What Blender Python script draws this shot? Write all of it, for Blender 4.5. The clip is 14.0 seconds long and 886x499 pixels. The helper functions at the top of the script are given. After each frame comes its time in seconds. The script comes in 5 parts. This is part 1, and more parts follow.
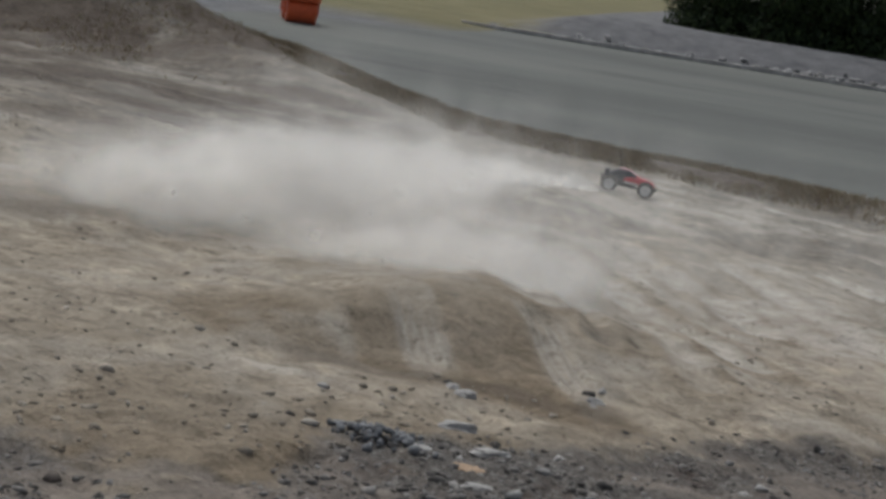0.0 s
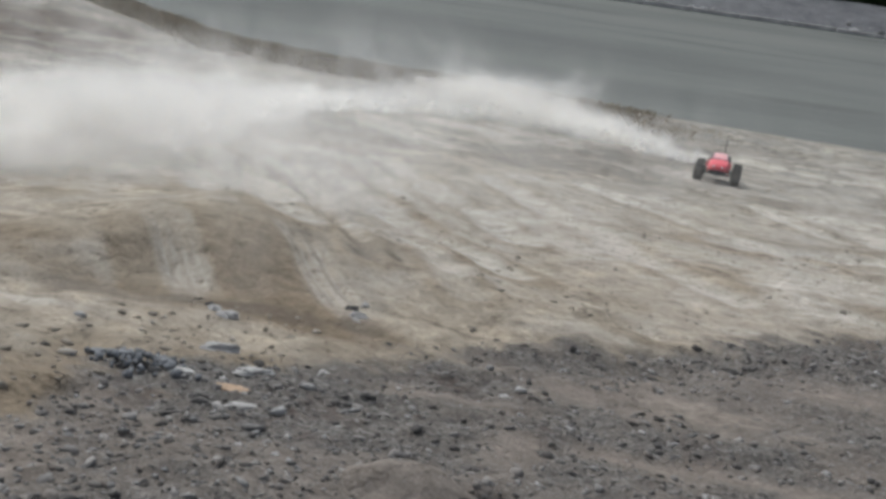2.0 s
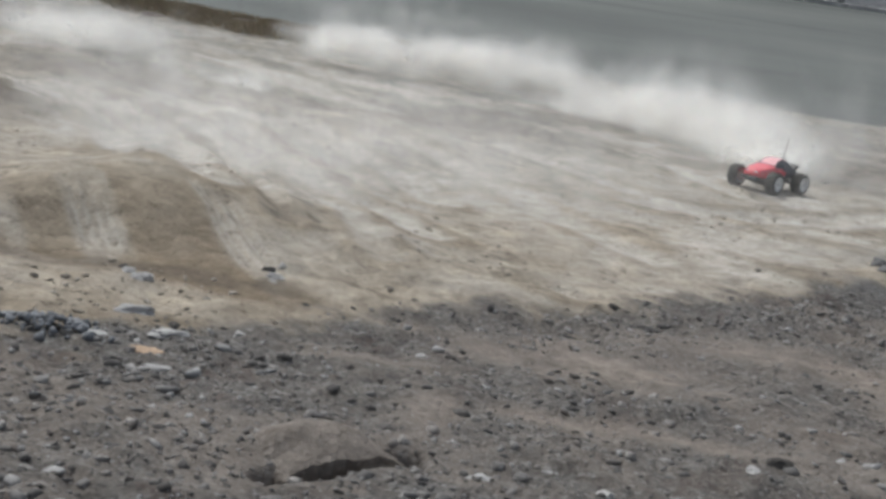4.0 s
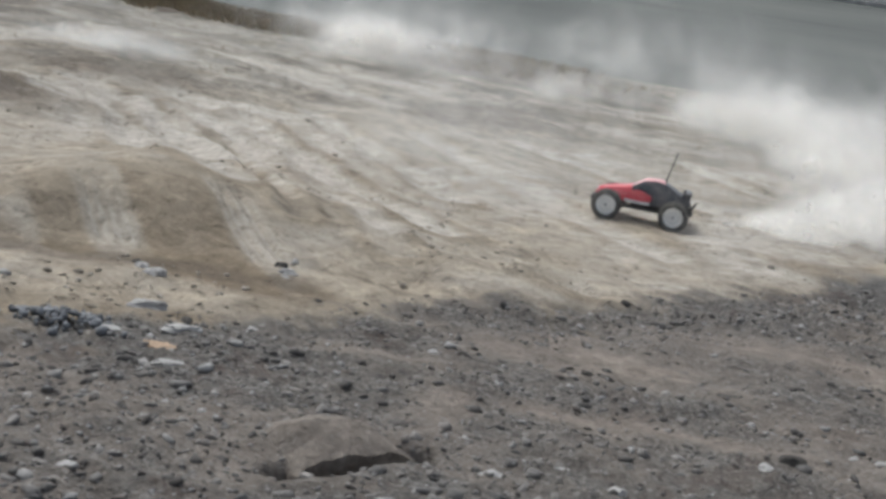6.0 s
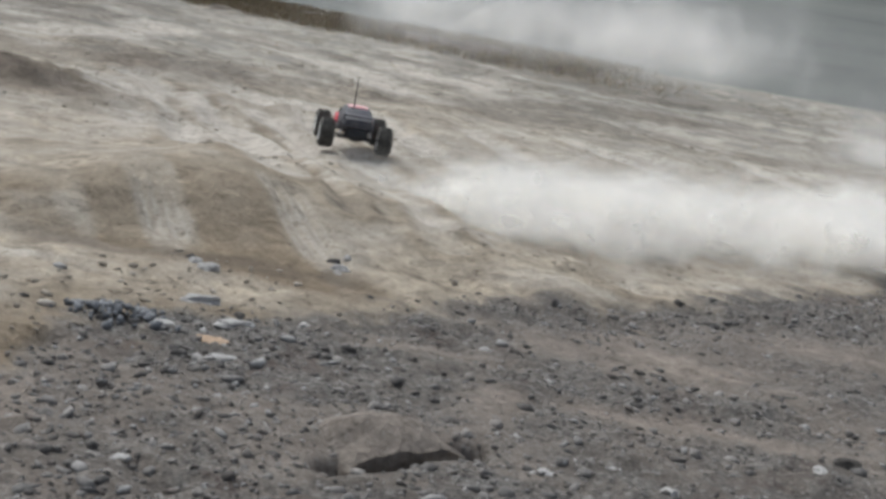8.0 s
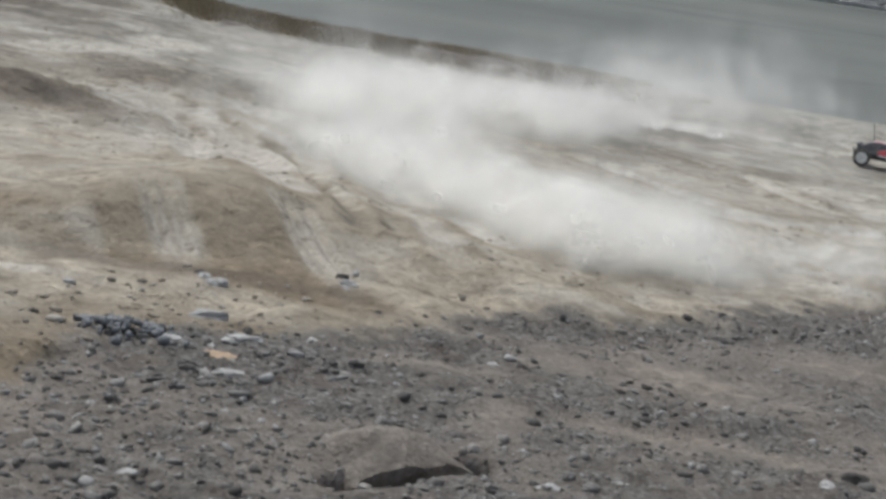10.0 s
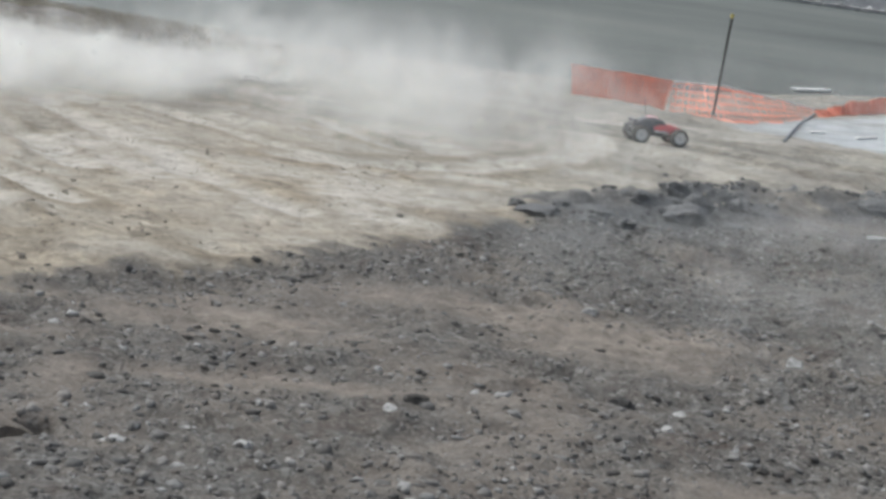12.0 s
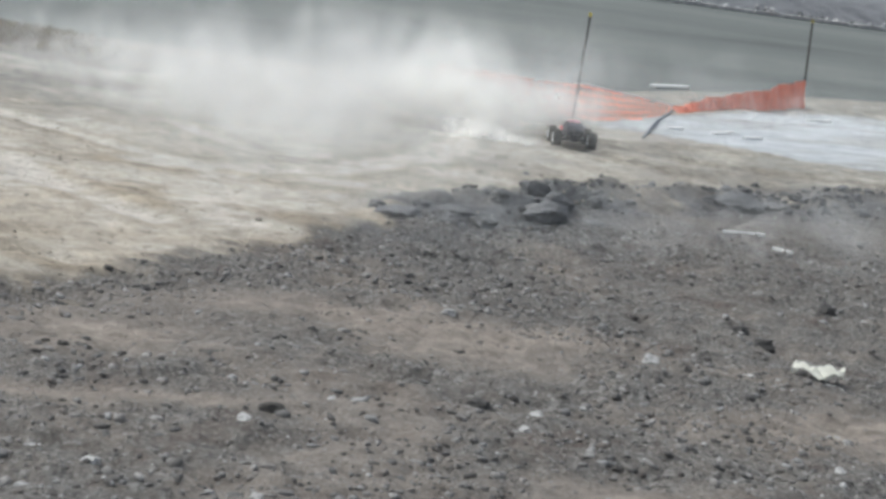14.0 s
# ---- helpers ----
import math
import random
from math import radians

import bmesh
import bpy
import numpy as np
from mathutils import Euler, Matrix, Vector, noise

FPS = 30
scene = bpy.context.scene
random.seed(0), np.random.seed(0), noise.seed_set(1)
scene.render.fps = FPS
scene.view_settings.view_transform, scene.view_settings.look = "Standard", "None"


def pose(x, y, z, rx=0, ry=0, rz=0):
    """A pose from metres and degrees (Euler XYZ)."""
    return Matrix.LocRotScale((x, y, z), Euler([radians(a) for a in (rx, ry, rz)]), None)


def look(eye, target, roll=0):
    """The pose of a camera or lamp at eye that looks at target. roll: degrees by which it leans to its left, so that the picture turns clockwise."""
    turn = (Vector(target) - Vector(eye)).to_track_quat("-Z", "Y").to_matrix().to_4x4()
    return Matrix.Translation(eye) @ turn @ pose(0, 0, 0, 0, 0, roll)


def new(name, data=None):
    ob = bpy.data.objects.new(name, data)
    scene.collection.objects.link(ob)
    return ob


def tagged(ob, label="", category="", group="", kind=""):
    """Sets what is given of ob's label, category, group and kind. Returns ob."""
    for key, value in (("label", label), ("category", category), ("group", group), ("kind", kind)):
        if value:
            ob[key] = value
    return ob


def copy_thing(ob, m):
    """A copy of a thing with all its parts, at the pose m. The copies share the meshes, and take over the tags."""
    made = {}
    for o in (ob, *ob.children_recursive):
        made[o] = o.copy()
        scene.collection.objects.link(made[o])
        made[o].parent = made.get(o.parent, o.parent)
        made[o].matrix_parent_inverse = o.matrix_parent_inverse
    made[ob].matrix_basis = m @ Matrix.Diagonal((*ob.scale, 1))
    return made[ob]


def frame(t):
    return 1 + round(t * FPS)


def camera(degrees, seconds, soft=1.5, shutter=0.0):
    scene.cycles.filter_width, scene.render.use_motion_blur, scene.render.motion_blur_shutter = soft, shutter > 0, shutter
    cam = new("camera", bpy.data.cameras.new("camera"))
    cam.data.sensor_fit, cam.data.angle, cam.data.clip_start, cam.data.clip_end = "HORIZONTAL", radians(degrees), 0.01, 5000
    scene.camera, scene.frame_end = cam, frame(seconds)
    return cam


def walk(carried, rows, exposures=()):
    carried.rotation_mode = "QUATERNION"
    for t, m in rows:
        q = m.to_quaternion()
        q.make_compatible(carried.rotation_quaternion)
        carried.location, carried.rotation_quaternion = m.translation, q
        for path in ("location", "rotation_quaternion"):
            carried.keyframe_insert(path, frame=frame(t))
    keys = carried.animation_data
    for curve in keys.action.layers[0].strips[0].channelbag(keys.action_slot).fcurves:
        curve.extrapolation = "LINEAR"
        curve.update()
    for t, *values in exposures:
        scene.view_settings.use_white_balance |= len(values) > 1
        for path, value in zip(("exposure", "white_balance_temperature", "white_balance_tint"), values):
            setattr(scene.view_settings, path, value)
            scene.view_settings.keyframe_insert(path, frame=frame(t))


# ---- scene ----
# ---- camera: one standing operator who turns to follow the car ----
PATH = [
    (0, (-0.106, 0.016, 1.597), (-1.071, 4.820, 0.599), 8.59),
    (0.5, (-0.080, -0.008, 1.596), (-0.621, 4.842, 0.506), 8.24),
    (1, (-0.072, 0.005, 1.595), (-0.470, 4.865, 0.489), 8.17),
    (1.5, (-0.068, 0.008, 1.592), (-0.350, 4.872, 0.468), 8.22),
    (2, (-0.056, 0.004, 1.595), (-0.196, 4.867, 0.441), 8.18),
    (2.5, (-0.042, 0.003, 1.596), (-0.055, 4.861, 0.416), 8.28),
    (3, (-0.033, 0.004, 1.589), (0.100, 4.853, 0.377), 8.50),
    (5.5, (-0.029, 0.006, 1.590), (0.116, 4.844, 0.337), 8.62),
    (6, (-0.030, 0.007, 1.588), (0.071, 4.845, 0.327), 8.65),
    (6.5, (-0.032, 0.011, 1.585), (0.022, 4.846, 0.314), 8.70),
    (7, (-0.035, 0.013, 1.583), (-0.036, 4.844, 0.292), 8.65),
    (7.5, (-0.036, 0.014, 1.583), (-0.079, 4.843, 0.286), 8.65),
    (10, (-0.021, 0.002, 1.590), (-0.142, 4.842, 0.340), 8.37),
    (10.1, (-0.016, -0.006, 1.589), (-0.101, 4.835, 0.342), 8.33),
    (10.5, (0.015, -0.012, 1.589), (0.711, 4.806, 0.450), 9.83),
    (11, (0.043, -0.002, 1.586), (1.106, 4.746, 0.436), 9.90),
    (11.5, (0.064, -0.007, 1.585), (1.351, 4.677, 0.402), 9.66),
    (12, (0.077, -0.022, 1.588), (1.372, 4.652, 0.371), 8.66),
    (12.5, (0.094, -0.030, 1.595), (1.508, 4.616, 0.406), 8.17),
    (13, (0.110, -0.011, 1.595), (1.708, 4.578, 0.419), 8.39),
    (13.5, (0.127, -0.004, 1.598), (1.806, 4.560, 0.435), 8.38),
    (14, (0.135, -0.003, 1.602), (1.860, 4.546, 0.449), 8.68),
]
cam = camera(34.3, 14.0, soft=3.4)
walk(cam, [(t, look(eye, target, roll)) for t, eye, target, roll in PATH], exposures=[(0, -0.14, 6300, 7), (0.5, 0.2, 6220, 6), (2.5, 0.33, 6150, 6), (7.5, 0.42, 6150, 6), (10.5, 0.42, 6130, 5), (14, 0.7, 6030, 4)])

# ---- light: bright overcast day ----
world = bpy.data.worlds.new("sky")
scene.world = world
world.use_nodes = True
wn = world.node_tree.nodes
sky = wn.new("ShaderNodeTexSky")
sky.sky_type = "NISHITA"
sky.sun_disc = False
sky.sun_elevation = radians(52)
sky.sun_rotation = radians(-40)
sky.dust_density = 4.0
sky.air_density = 0.6
cloud = wn.new("ShaderNodeHueSaturation")
cloud.inputs["Saturation"].default_value = 0.45
world.node_tree.links.new(sky.outputs[0], cloud.inputs["Color"])
world.node_tree.links.new(cloud.outputs[0], wn["Background"].inputs[0])
wn["Background"].inputs[1].default_value = 0.13
sun_data = bpy.data.lights.new("sun", "SUN")
sun_data.energy = 1.2
sun_data.angle = radians(24)
sun_data.color = (1.0, 0.97, 0.93)
sun = new("sun", sun_data)
SUN_FROM = Vector((math.sin(radians(-40)) * math.cos(radians(52)), math.cos(radians(-40)) * math.cos(radians(52)), math.sin(radians(52))))
sun.matrix_world = look(SUN_FROM * 50, (0, 0, 0))


# ---- noise and terrain ----
def lattice(ix, iy, seed):
    h = np.sin(ix * 127.1 + iy * 311.7 + seed * 74.7) * 43758.5453
    return h - np.floor(h)


def value_noise(x, y, seed=0):
    ix, iy = np.floor(x), np.floor(y)
    fx, fy = x - ix, y - iy
    fx, fy = fx * fx * (3 - 2 * fx), fy * fy * (3 - 2 * fy)
    a, b = lattice(ix, iy, seed), lattice(ix + 1, iy, seed)
    c, d = lattice(ix, iy + 1, seed), lattice(ix + 1, iy + 1, seed)
    return (a + (b - a) * fx) * (1 - fy) + (c + (d - c) * fx) * fy


def fbm(x, y, size, octaves=4, seed=0):
    total, amount, weight = 0.0, 1.0, 0.0
    for o in range(octaves):
        total = total + amount * value_noise(x / size + 17.3 * o, y / size - 9.1 * o, seed + o)
        weight += amount
        amount *= 0.55
        size *= 0.47
    return total / weight


def smooth(a, b, v):
    s = np.clip((v - a) / (b - a), 0, 1)
    return s * s * (3 - 2 * s)


VERGE_X = [-60, -30, -14, -10, -6.7, -4.2, -1.0, 1.7, 4, 6, 8.7, 10.5, 14, 20, 60]
VERGE_Y = [70, 47, 33, 27, 22.5, 19.8, 19.4, 18.6, 18.3, 17.9, 17.9, 18.6, 20.6, 22.5, 36]
EDGE_X = [-30, -4, -1.4, -1.1, -0.75, -0.1, 0.55, 1.3, 2.2, 2.6, 3.3, 4.5, 6.5, 8.5, 12, 30]
EDGE_Y = [-8, 2.6, 3.45, 4.05, 4.5, 5.1, 5.6, 6.35, 7.3, 7.6, 8.1, 8.9, 10.0, 10.35, 10.6, 11]
ROAD_Z = -1.2
KERB_Y = 60.6


def verge_y(x):
    return np.interp(x, VERGE_X, VERGE_Y)


def edge_y(x):
    return np.interp(x, EDGE_X, EDGE_Y)


def hump(x, y, cx, cy, rx, ry, height, turn=0.0):
    c, s = math.cos(turn), math.sin(turn)
    u, v = (x - cx) * c + (y - cy) * s, -(x - cx) * s + (y - cy) * c
    return height * np.exp(-((u / rx) ** 2) - (v / ry) ** 2)


def ramp(x, y):
    """Jump ramp: a steep worn face to a curved crest, falling gently away behind it."""
    crest = 6.05 - 0.55 * smooth(-1.2, -1.9, x)
    side = np.where(x < -1.15, 0.85, 0.50)
    high = 0.20 * np.exp(-(((x + 1.15) / side) ** 2))
    return high * smooth(crest - 0.85, crest, y) * (1 - smooth(crest + 0.05, crest + 2.3, y))


# tyre treads pressed into the ramp's face: middle, half width, slant, foot, top
LANES = ((-1.29, 0.10, 0.55, 5.36, 5.84), (-0.65, 0.115, 0.42, 5.36, 6.15))
# worn tyre tracks: way, half width, depth, paleness
TRACKS = [
    ([(-2.68, 10.48), (-2.06, 9.68), (-1.69, 9.02), (-0.94, 6.51)], 0.11, 0.032, 0.55),
    ([(-2.11, 9.94), (-1.82, 9.13), (-1.55, 8.71), (-1.29, 8.42), (-1.06, 7.57)], 0.08, -0.035, 0.8),
    ([(-1.97, 10.86), (-1.15, 8.90), (-0.74, 6.65)], 0.10, 0.034, 0.35),
    ([(-1.49, 9.17), (-1.06, 8.02), (-0.75, 6.8), (-0.55, 6.2)], 0.06, 0.04, -0.35),
    ([(-1.36, 10.04), (-1.01, 9.22), (-0.63, 8.36), (-0.39, 7.75), (0.1, 6.9)], 0.10, 0.034, 0.6),
    ([(-1.03, 11.16), (-0.74, 10.42), (-0.34, 9.35), (0.2, 8.1)], 0.10, 0.034, 0.55),
    ([(-1.86, 9.92), (-0.88, 8.58), (-0.29, 6.84), (-0.1, 6.0)], 0.08, 0.026, 0.3),
    ([(-0.1, 10.9), (0.35, 9.6), (0.9, 8.2), (1.3, 7.3)], 0.10, 0.026, 0.45),
    ([(-2.6, 9.2), (-2.29, 9.53), (-1.96, 8.94), (-1.6, 7.6)], 0.09, 0.028, 0.5),
    ([(-3.6, 14.2), (-3.27, 15.72), (-2.75, 16.4), (-1.74, 14.66), (-0.6, 12.9)], 0.30, 0.03, 0.75),
    ([(-3.9, 11.9), (-3.4, 13.4), (-3.6, 15.2), (-4.4, 16.5)], 0.28, 0.02, 0.7),
    ([(-0.96, 17.3), (0.35, 17.4), (1.81, 17.1), (4.16, 16.2), (6.5, 14.6)], 0.17, 0.035, 0.85),
    ([(6.84, 14.05), (7.48, 12.96), (8.16, 12.08), (9.4, 11.2)], 0.13, 0.06, -0.9),
    ([(6.39, 13.06), (6.79, 11.71), (7.25, 10.9)], 0.12, 0.05, -0.7),
    ([(0.6, 11.6), (1.34, 10.52), (2.1, 9.2)], 0.10, 0.03, 0.5),
    ([(1.2, 13.9), (1.9, 12.64), (2.6, 10.8)], 0.10, 0.03, 0.5),
    ([(1.6, 9.6), (2.9, 10.1), (4.2, 11.4), (5.3, 13.6)], 0.16, 0.025, 0.6),
]


def track_marks(x, y):
    """Relief, paleness and darker flanks of all tracks at the given places."""
    z, pale, flank = np.zeros_like(x), np.zeros_like(x), np.zeros_like(x)
    wx, wy = x + 0.09 * (fbm(x, y, 0.6, 3, 201) - 0.5), y + 0.09 * (fbm(x, y, 0.6, 3, 203) - 0.5)
    for way, half, deep, light in TRACKS:
        best = np.full_like(x, 9.0)
        for (ax, ay), (bx, by) in zip(way, way[1:]):
            dx, dy = bx - ax, by - ay
            f = np.clip(((wx - ax) * dx + (wy - ay) * dy) / (dx * dx + dy * dy), 0, 1)
            best = np.minimum(best, np.hypot(wx - ax - f * dx, wy - ay - f * dy))
        z = z - 0.55 * deep * np.exp(-((best / half) ** 2)) + 0.35 * deep * np.exp(-(((best - 1.8 * half) / (0.6 * half)) ** 2))
        pale = pale + 1.3 * light * np.exp(-((best / (half * 1.15)) ** 4))
        flank = np.maximum(flank, abs(light) * np.exp(-(((best - 2.0 * half) / (0.6 * half)) ** 2)))
    return z, pale, flank


def ground_z(x, y, fine=True):
    x, y = np.asarray(x, float), np.asarray(y, float)
    xc, vy = np.clip(x, -7, 12), verge_y(x)
    yc = np.clip(y, 1.0, 26)
    z = -0.0357 * xc - 0.0661 * (yc - 5) + 0.00371 * xc * xc + 0.0004 * xc * (yc - 5)
    z = np.where(z < -0.6, -0.6 - 0.3 * np.tanh((-0.6 - z) / 0.3), z)
    # jump ramp of packed earth, and soft humps beside it
    z = z + ramp(x, y) + hump(x, y, -0.35, 6.3, 0.5, 0.7, 0.07) + hump(x, y, 0.3, 5.9, 0.35, 0.3, 0.05)
    # cloddy heap on the plateau and the dark spoil further back
    z = z + hump(x, y, -3.1, 8.8, 0.9, 0.5, 0.13, 0.3) + hump(x, y, -12.6, 24.0, 3.6, 2.6, 1.5) + hump(x, y, -7.2, 20.5, 2.2, 1.2, 0.35, -0.6)
    # ridge of broken dark soil at the gravel's rim
    rim = y - edge_y(x) - 0.35
    lumps = fbm(x, y, 0.55, 3, 40)
    z = z + np.where(x > 2.2, 1, 0) * smooth(2.2, 3.2, x) * np.exp(-((rim / 0.42) ** 2)) * (0.05 + np.clip(lumps - 0.34, 0, 1) * 0.55) * (1 - 0.6 * smooth(5.6, 6.4, x))
    # verge: a low lip, then the fall to the road
    d = y - vy
    z = z + 0.06 * np.exp(-((d - 1.0) / 0.9) ** 2)
    fall = smooth(1.7, 4.2, d)
    z = z * (1 - fall) + (ROAD_Z - 0.06) * fall
    # bank beyond the far kerb, lower towards the end of the road
    rise = smooth(KERB_Y + 0.6, KERB_Y + 5.5, y) * smooth(-14, -7, x)
    z = z + rise * (1.15 + 0.4 * (fbm(x, y, 9.0, 3, 3) - 0.5))
    field = smooth(-9, -16, x) * smooth(44, 60, y)
    z = z + field * 0.25
    if fine:
        near = 1 - smooth(-0.2, 0.6, d)
        gravel = 1 - smooth(-0.12, 0.12, y - edge_y(x))
        z = z + near * (0.09 * (fbm(x, y, 1.7, 3, 11) - 0.5) + 0.04 * (fbm(x, y, 0.34, 4, 23) - 0.5) * smooth(16, 9, y) + 0.06 * (0.3 - np.abs(fbm(x, y, 0.42, 4, 27) - 0.5) * 2) * smooth(0.4, 0.6, fbm(x, y, 1.4, 2, 29)) * (1 - gravel) * (1 - np.exp(-(((x + 1.1) / 1.3) ** 2) - ((y - 6.0) / 1.4) ** 2)))
        z = z + near * track_marks(x, y)[0]
        heap = np.exp(-(((x + 3.0) / 0.8) ** 2) - ((y - 8.8) / 0.5) ** 2) + np.exp(-(((x + 2.5) / 0.7) ** 2) - ((y - 11.6) / 1.0) ** 2) + smooth(-6, -9, x) * smooth(13, 17, y)
        z = z + near * np.clip(heap, 0, 1) * 0.19 * (fbm(x, y, 0.24, 3, 21) - 0.45)
        rough = smooth(0.45, 0.7, fbm(x, y, 2.3, 3, 15)) * smooth(7.5, 11, y + 0.8 * np.abs(x))
        z = z + near * rough * 0.05 * (fbm(x, y, 0.33, 3, 19) - 0.4)
        # tyre treads pressed into the ramp's face
        for tx, tw, sl, y0, y1 in LANES:
            lane = smooth(tw, tw * 0.7, np.abs(x - tx + sl * (y - 5.6))) * smooth(y0 - 0.1, y0 + 0.1, y) * (1 - smooth(y1 - 0.1, y1 + 0.1, y))
            z = z + lane * (0.009 * np.sin((x + 0.46 * y) * 2 * np.pi / 0.085 + 3 * fbm(x, y, 0.3, 2, 44)) - 0.014)
        # crack under the lip of a lifted clod
        u, v = (x + 0.10) * 0.742 + (y - 3.43) * 0.671, -(x + 0.10) * 0.671 + (y - 3.43) * 0.742
        z = z - 0.11 * np.exp(-(((v - 0.012 * np.sin(u * 22)) / 0.036) ** 2)) * smooth(0.30, 0.22, np.abs(u))
        # scarps beside the ramp
        for cx, cy in ((-0.11, 6.25), (-0.24, 6.85), (0.5, 6.1)):
            z = z + 0.03 * np.exp(-(((x - cx) / 0.13) ** 2)) * smooth(cy - 0.03, cy + 0.03, y) * np.exp(-np.clip(y - cy, 0, 9) / 0.35)
        z = z + near * gravel * (0.05 * (fbm(x, y, 0.16, 3, 31) - 0.5) + 0.05 * (0.35 - np.abs(fbm(x, y, 0.30, 4, 35) - 0.5) * 2) * (1 - 0.85 * blobs(x, y, BARE))) * (1 - np.exp(-((x + 0.1) ** 2 + (y - 3.5) ** 2) / 0.4 ** 2)) - near * gravel * 0.02
    return z


# trodden soil with few stones among the gravel: place and half sizes
BARE = [(0.47, 4.22, 0.17, 0.16), (0.72, 4.16, 0.2, 0.2), (1.05, 4.15, 0.2, 0.1), (0.64, 5.02, 0.6, 0.26), (1.5, 5.5, 0.75, 0.26), (2.3, 5.05, 0.55, 0.36), (2.1, 3.35, 0.4, 0.2), (3.5, 4.1, 0.45, 0.25), (0.1, 4.0, 0.16, 0.2), (5.8, 8.9, 1.4, 0.7), (-0.1, 4.55, 0.3, 0.15), (-1.35, 3.3, 0.3, 0.25)]


def blobs(x, y, places):
    wx, wy = x + 0.35 * (fbm(x, y, 0.4, 3, 301) - 0.5), y + 0.35 * (fbm(x, y, 0.4, 3, 303) - 0.5)
    return np.clip(sum(np.exp(-(((wx - a) / b) ** 2 + ((wy - c) / d) ** 2) ** 1.5) for a, c, b, d in places), 0, 1)


def mesh_grid(name, xs, ys, zf):
    gx, gy = np.meshgrid(xs, ys)
    gz = zf(gx, gy)
    co = np.stack([gx, gy, gz], -1).reshape(-1, 3)
    nx, ny = len(xs), len(ys)
    i = (np.arange(ny - 1)[:, None] * nx + np.arange(nx - 1)[None]).ravel()
    quads = np.stack([i, i + 1, i + nx + 1, i + nx], -1)
    me = bpy.data.meshes.new(name)
    me.vertices.add(len(co))
    me.vertices.foreach_set("co", co.ravel())
    me.loops.add(quads.size)
    me.loops.foreach_set("vertex_index", quads.ravel().astype(np.int32))
    me.polygons.add(len(quads))
    me.polygons.foreach_set("loop_start", np.arange(0, quads.size, 4, dtype=np.int32))
    me.polygons.foreach_set("use_smooth", np.ones(len(quads), bool))
    me.update(calc_edges=True)
    return me, co


def mask(me, name, values):
    me.attributes.new(name, "FLOAT", "POINT").data.foreach_set("value", np.asarray(values, np.float32))


# ---- materials ----
class Mat:
    """A node material and short ways to build it."""

    def __init__(self, name):
        self.m = bpy.data.materials.new(name)
        self.m.use_nodes = True
        self.t = self.m.node_tree
        self.b = self.t.nodes["Principled BSDF"]
        self.b.inputs["Specular IOR Level"].default_value = 0.25

    def node(self, kind, **sockets):
        n = self.t.nodes.new("ShaderNode" + kind)
        for k, v in sockets.items():
            self.set(n.inputs[k.replace("_", " ")], v)
        return n

    def set(self, socket, v):
        if isinstance(v, bpy.types.NodeSocket):
            self.t.links.new(v, socket)
        else:
            socket.default_value = v

    def coord(self, kind="Object"):
        return self.node("TexCoord").outputs[kind]

    def noise(self, scale, detail=4.0, rough=0.55, stretch=(1, 1, 1), where="Object"):
        mp = self.node("Mapping", Vector=self.coord(where))
        mp.inputs["Scale"].default_value = stretch
        return self.node("TexNoise", Vector=mp.outputs[0], Scale=scale, Detail=detail, Roughness=rough).outputs[0]

    def ramp(self, fac, stops):
        n = self.node("ValToRGB", Fac=fac)
        e = n.color_ramp.elements
        e[0].position, e[0].color = stops[0][0], (*stops[0][1], 1)
        e[1].position, e[1].color = stops[-1][0], (*stops[-1][1], 1)
        for p, c in stops[1:-1]:
            e.new(p).color = (*c, 1)
        return n.outputs[0]

    def mix(self, fac, a, b, how="MIX"):
        n = self.t.nodes.new("ShaderNodeMix")
        n.data_type, n.blend_type = "RGBA", how
        for i, v in ((0, fac), (6, a), (7, b)):
            if isinstance(v, tuple) and len(v) == 3:
                v = (*v, 1)
            self.set(n.inputs[i], v)
        return n.outputs[2]

    def math(self, how, a, b=0.5):
        n = self.t.nodes.new("ShaderNodeMath")
        n.operation = how
        self.set(n.inputs[0], a)
        self.set(n.inputs[1], b)
        return n.outputs[0]

    def attr(self, name):
        n = self.t.nodes.new("ShaderNodeAttribute")
        n.attribute_name = name
        return n.outputs["Fac"]

    def bump(self, height, strength, distance):
        n = self.node("Bump", Height=height, Strength=strength, Distance=distance)
        self.set(self.b.inputs["Normal"], n.outputs[0])

    def out(self, color=None, rough=None, metal=None):
        for k, v in (("Base Color", color), ("Roughness", rough), ("Metallic", metal)):
            if v is not None:
                self.set(self.b.inputs[k], (*v, 1) if isinstance(v, tuple) and len(v) == 3 else v)
        return self.m


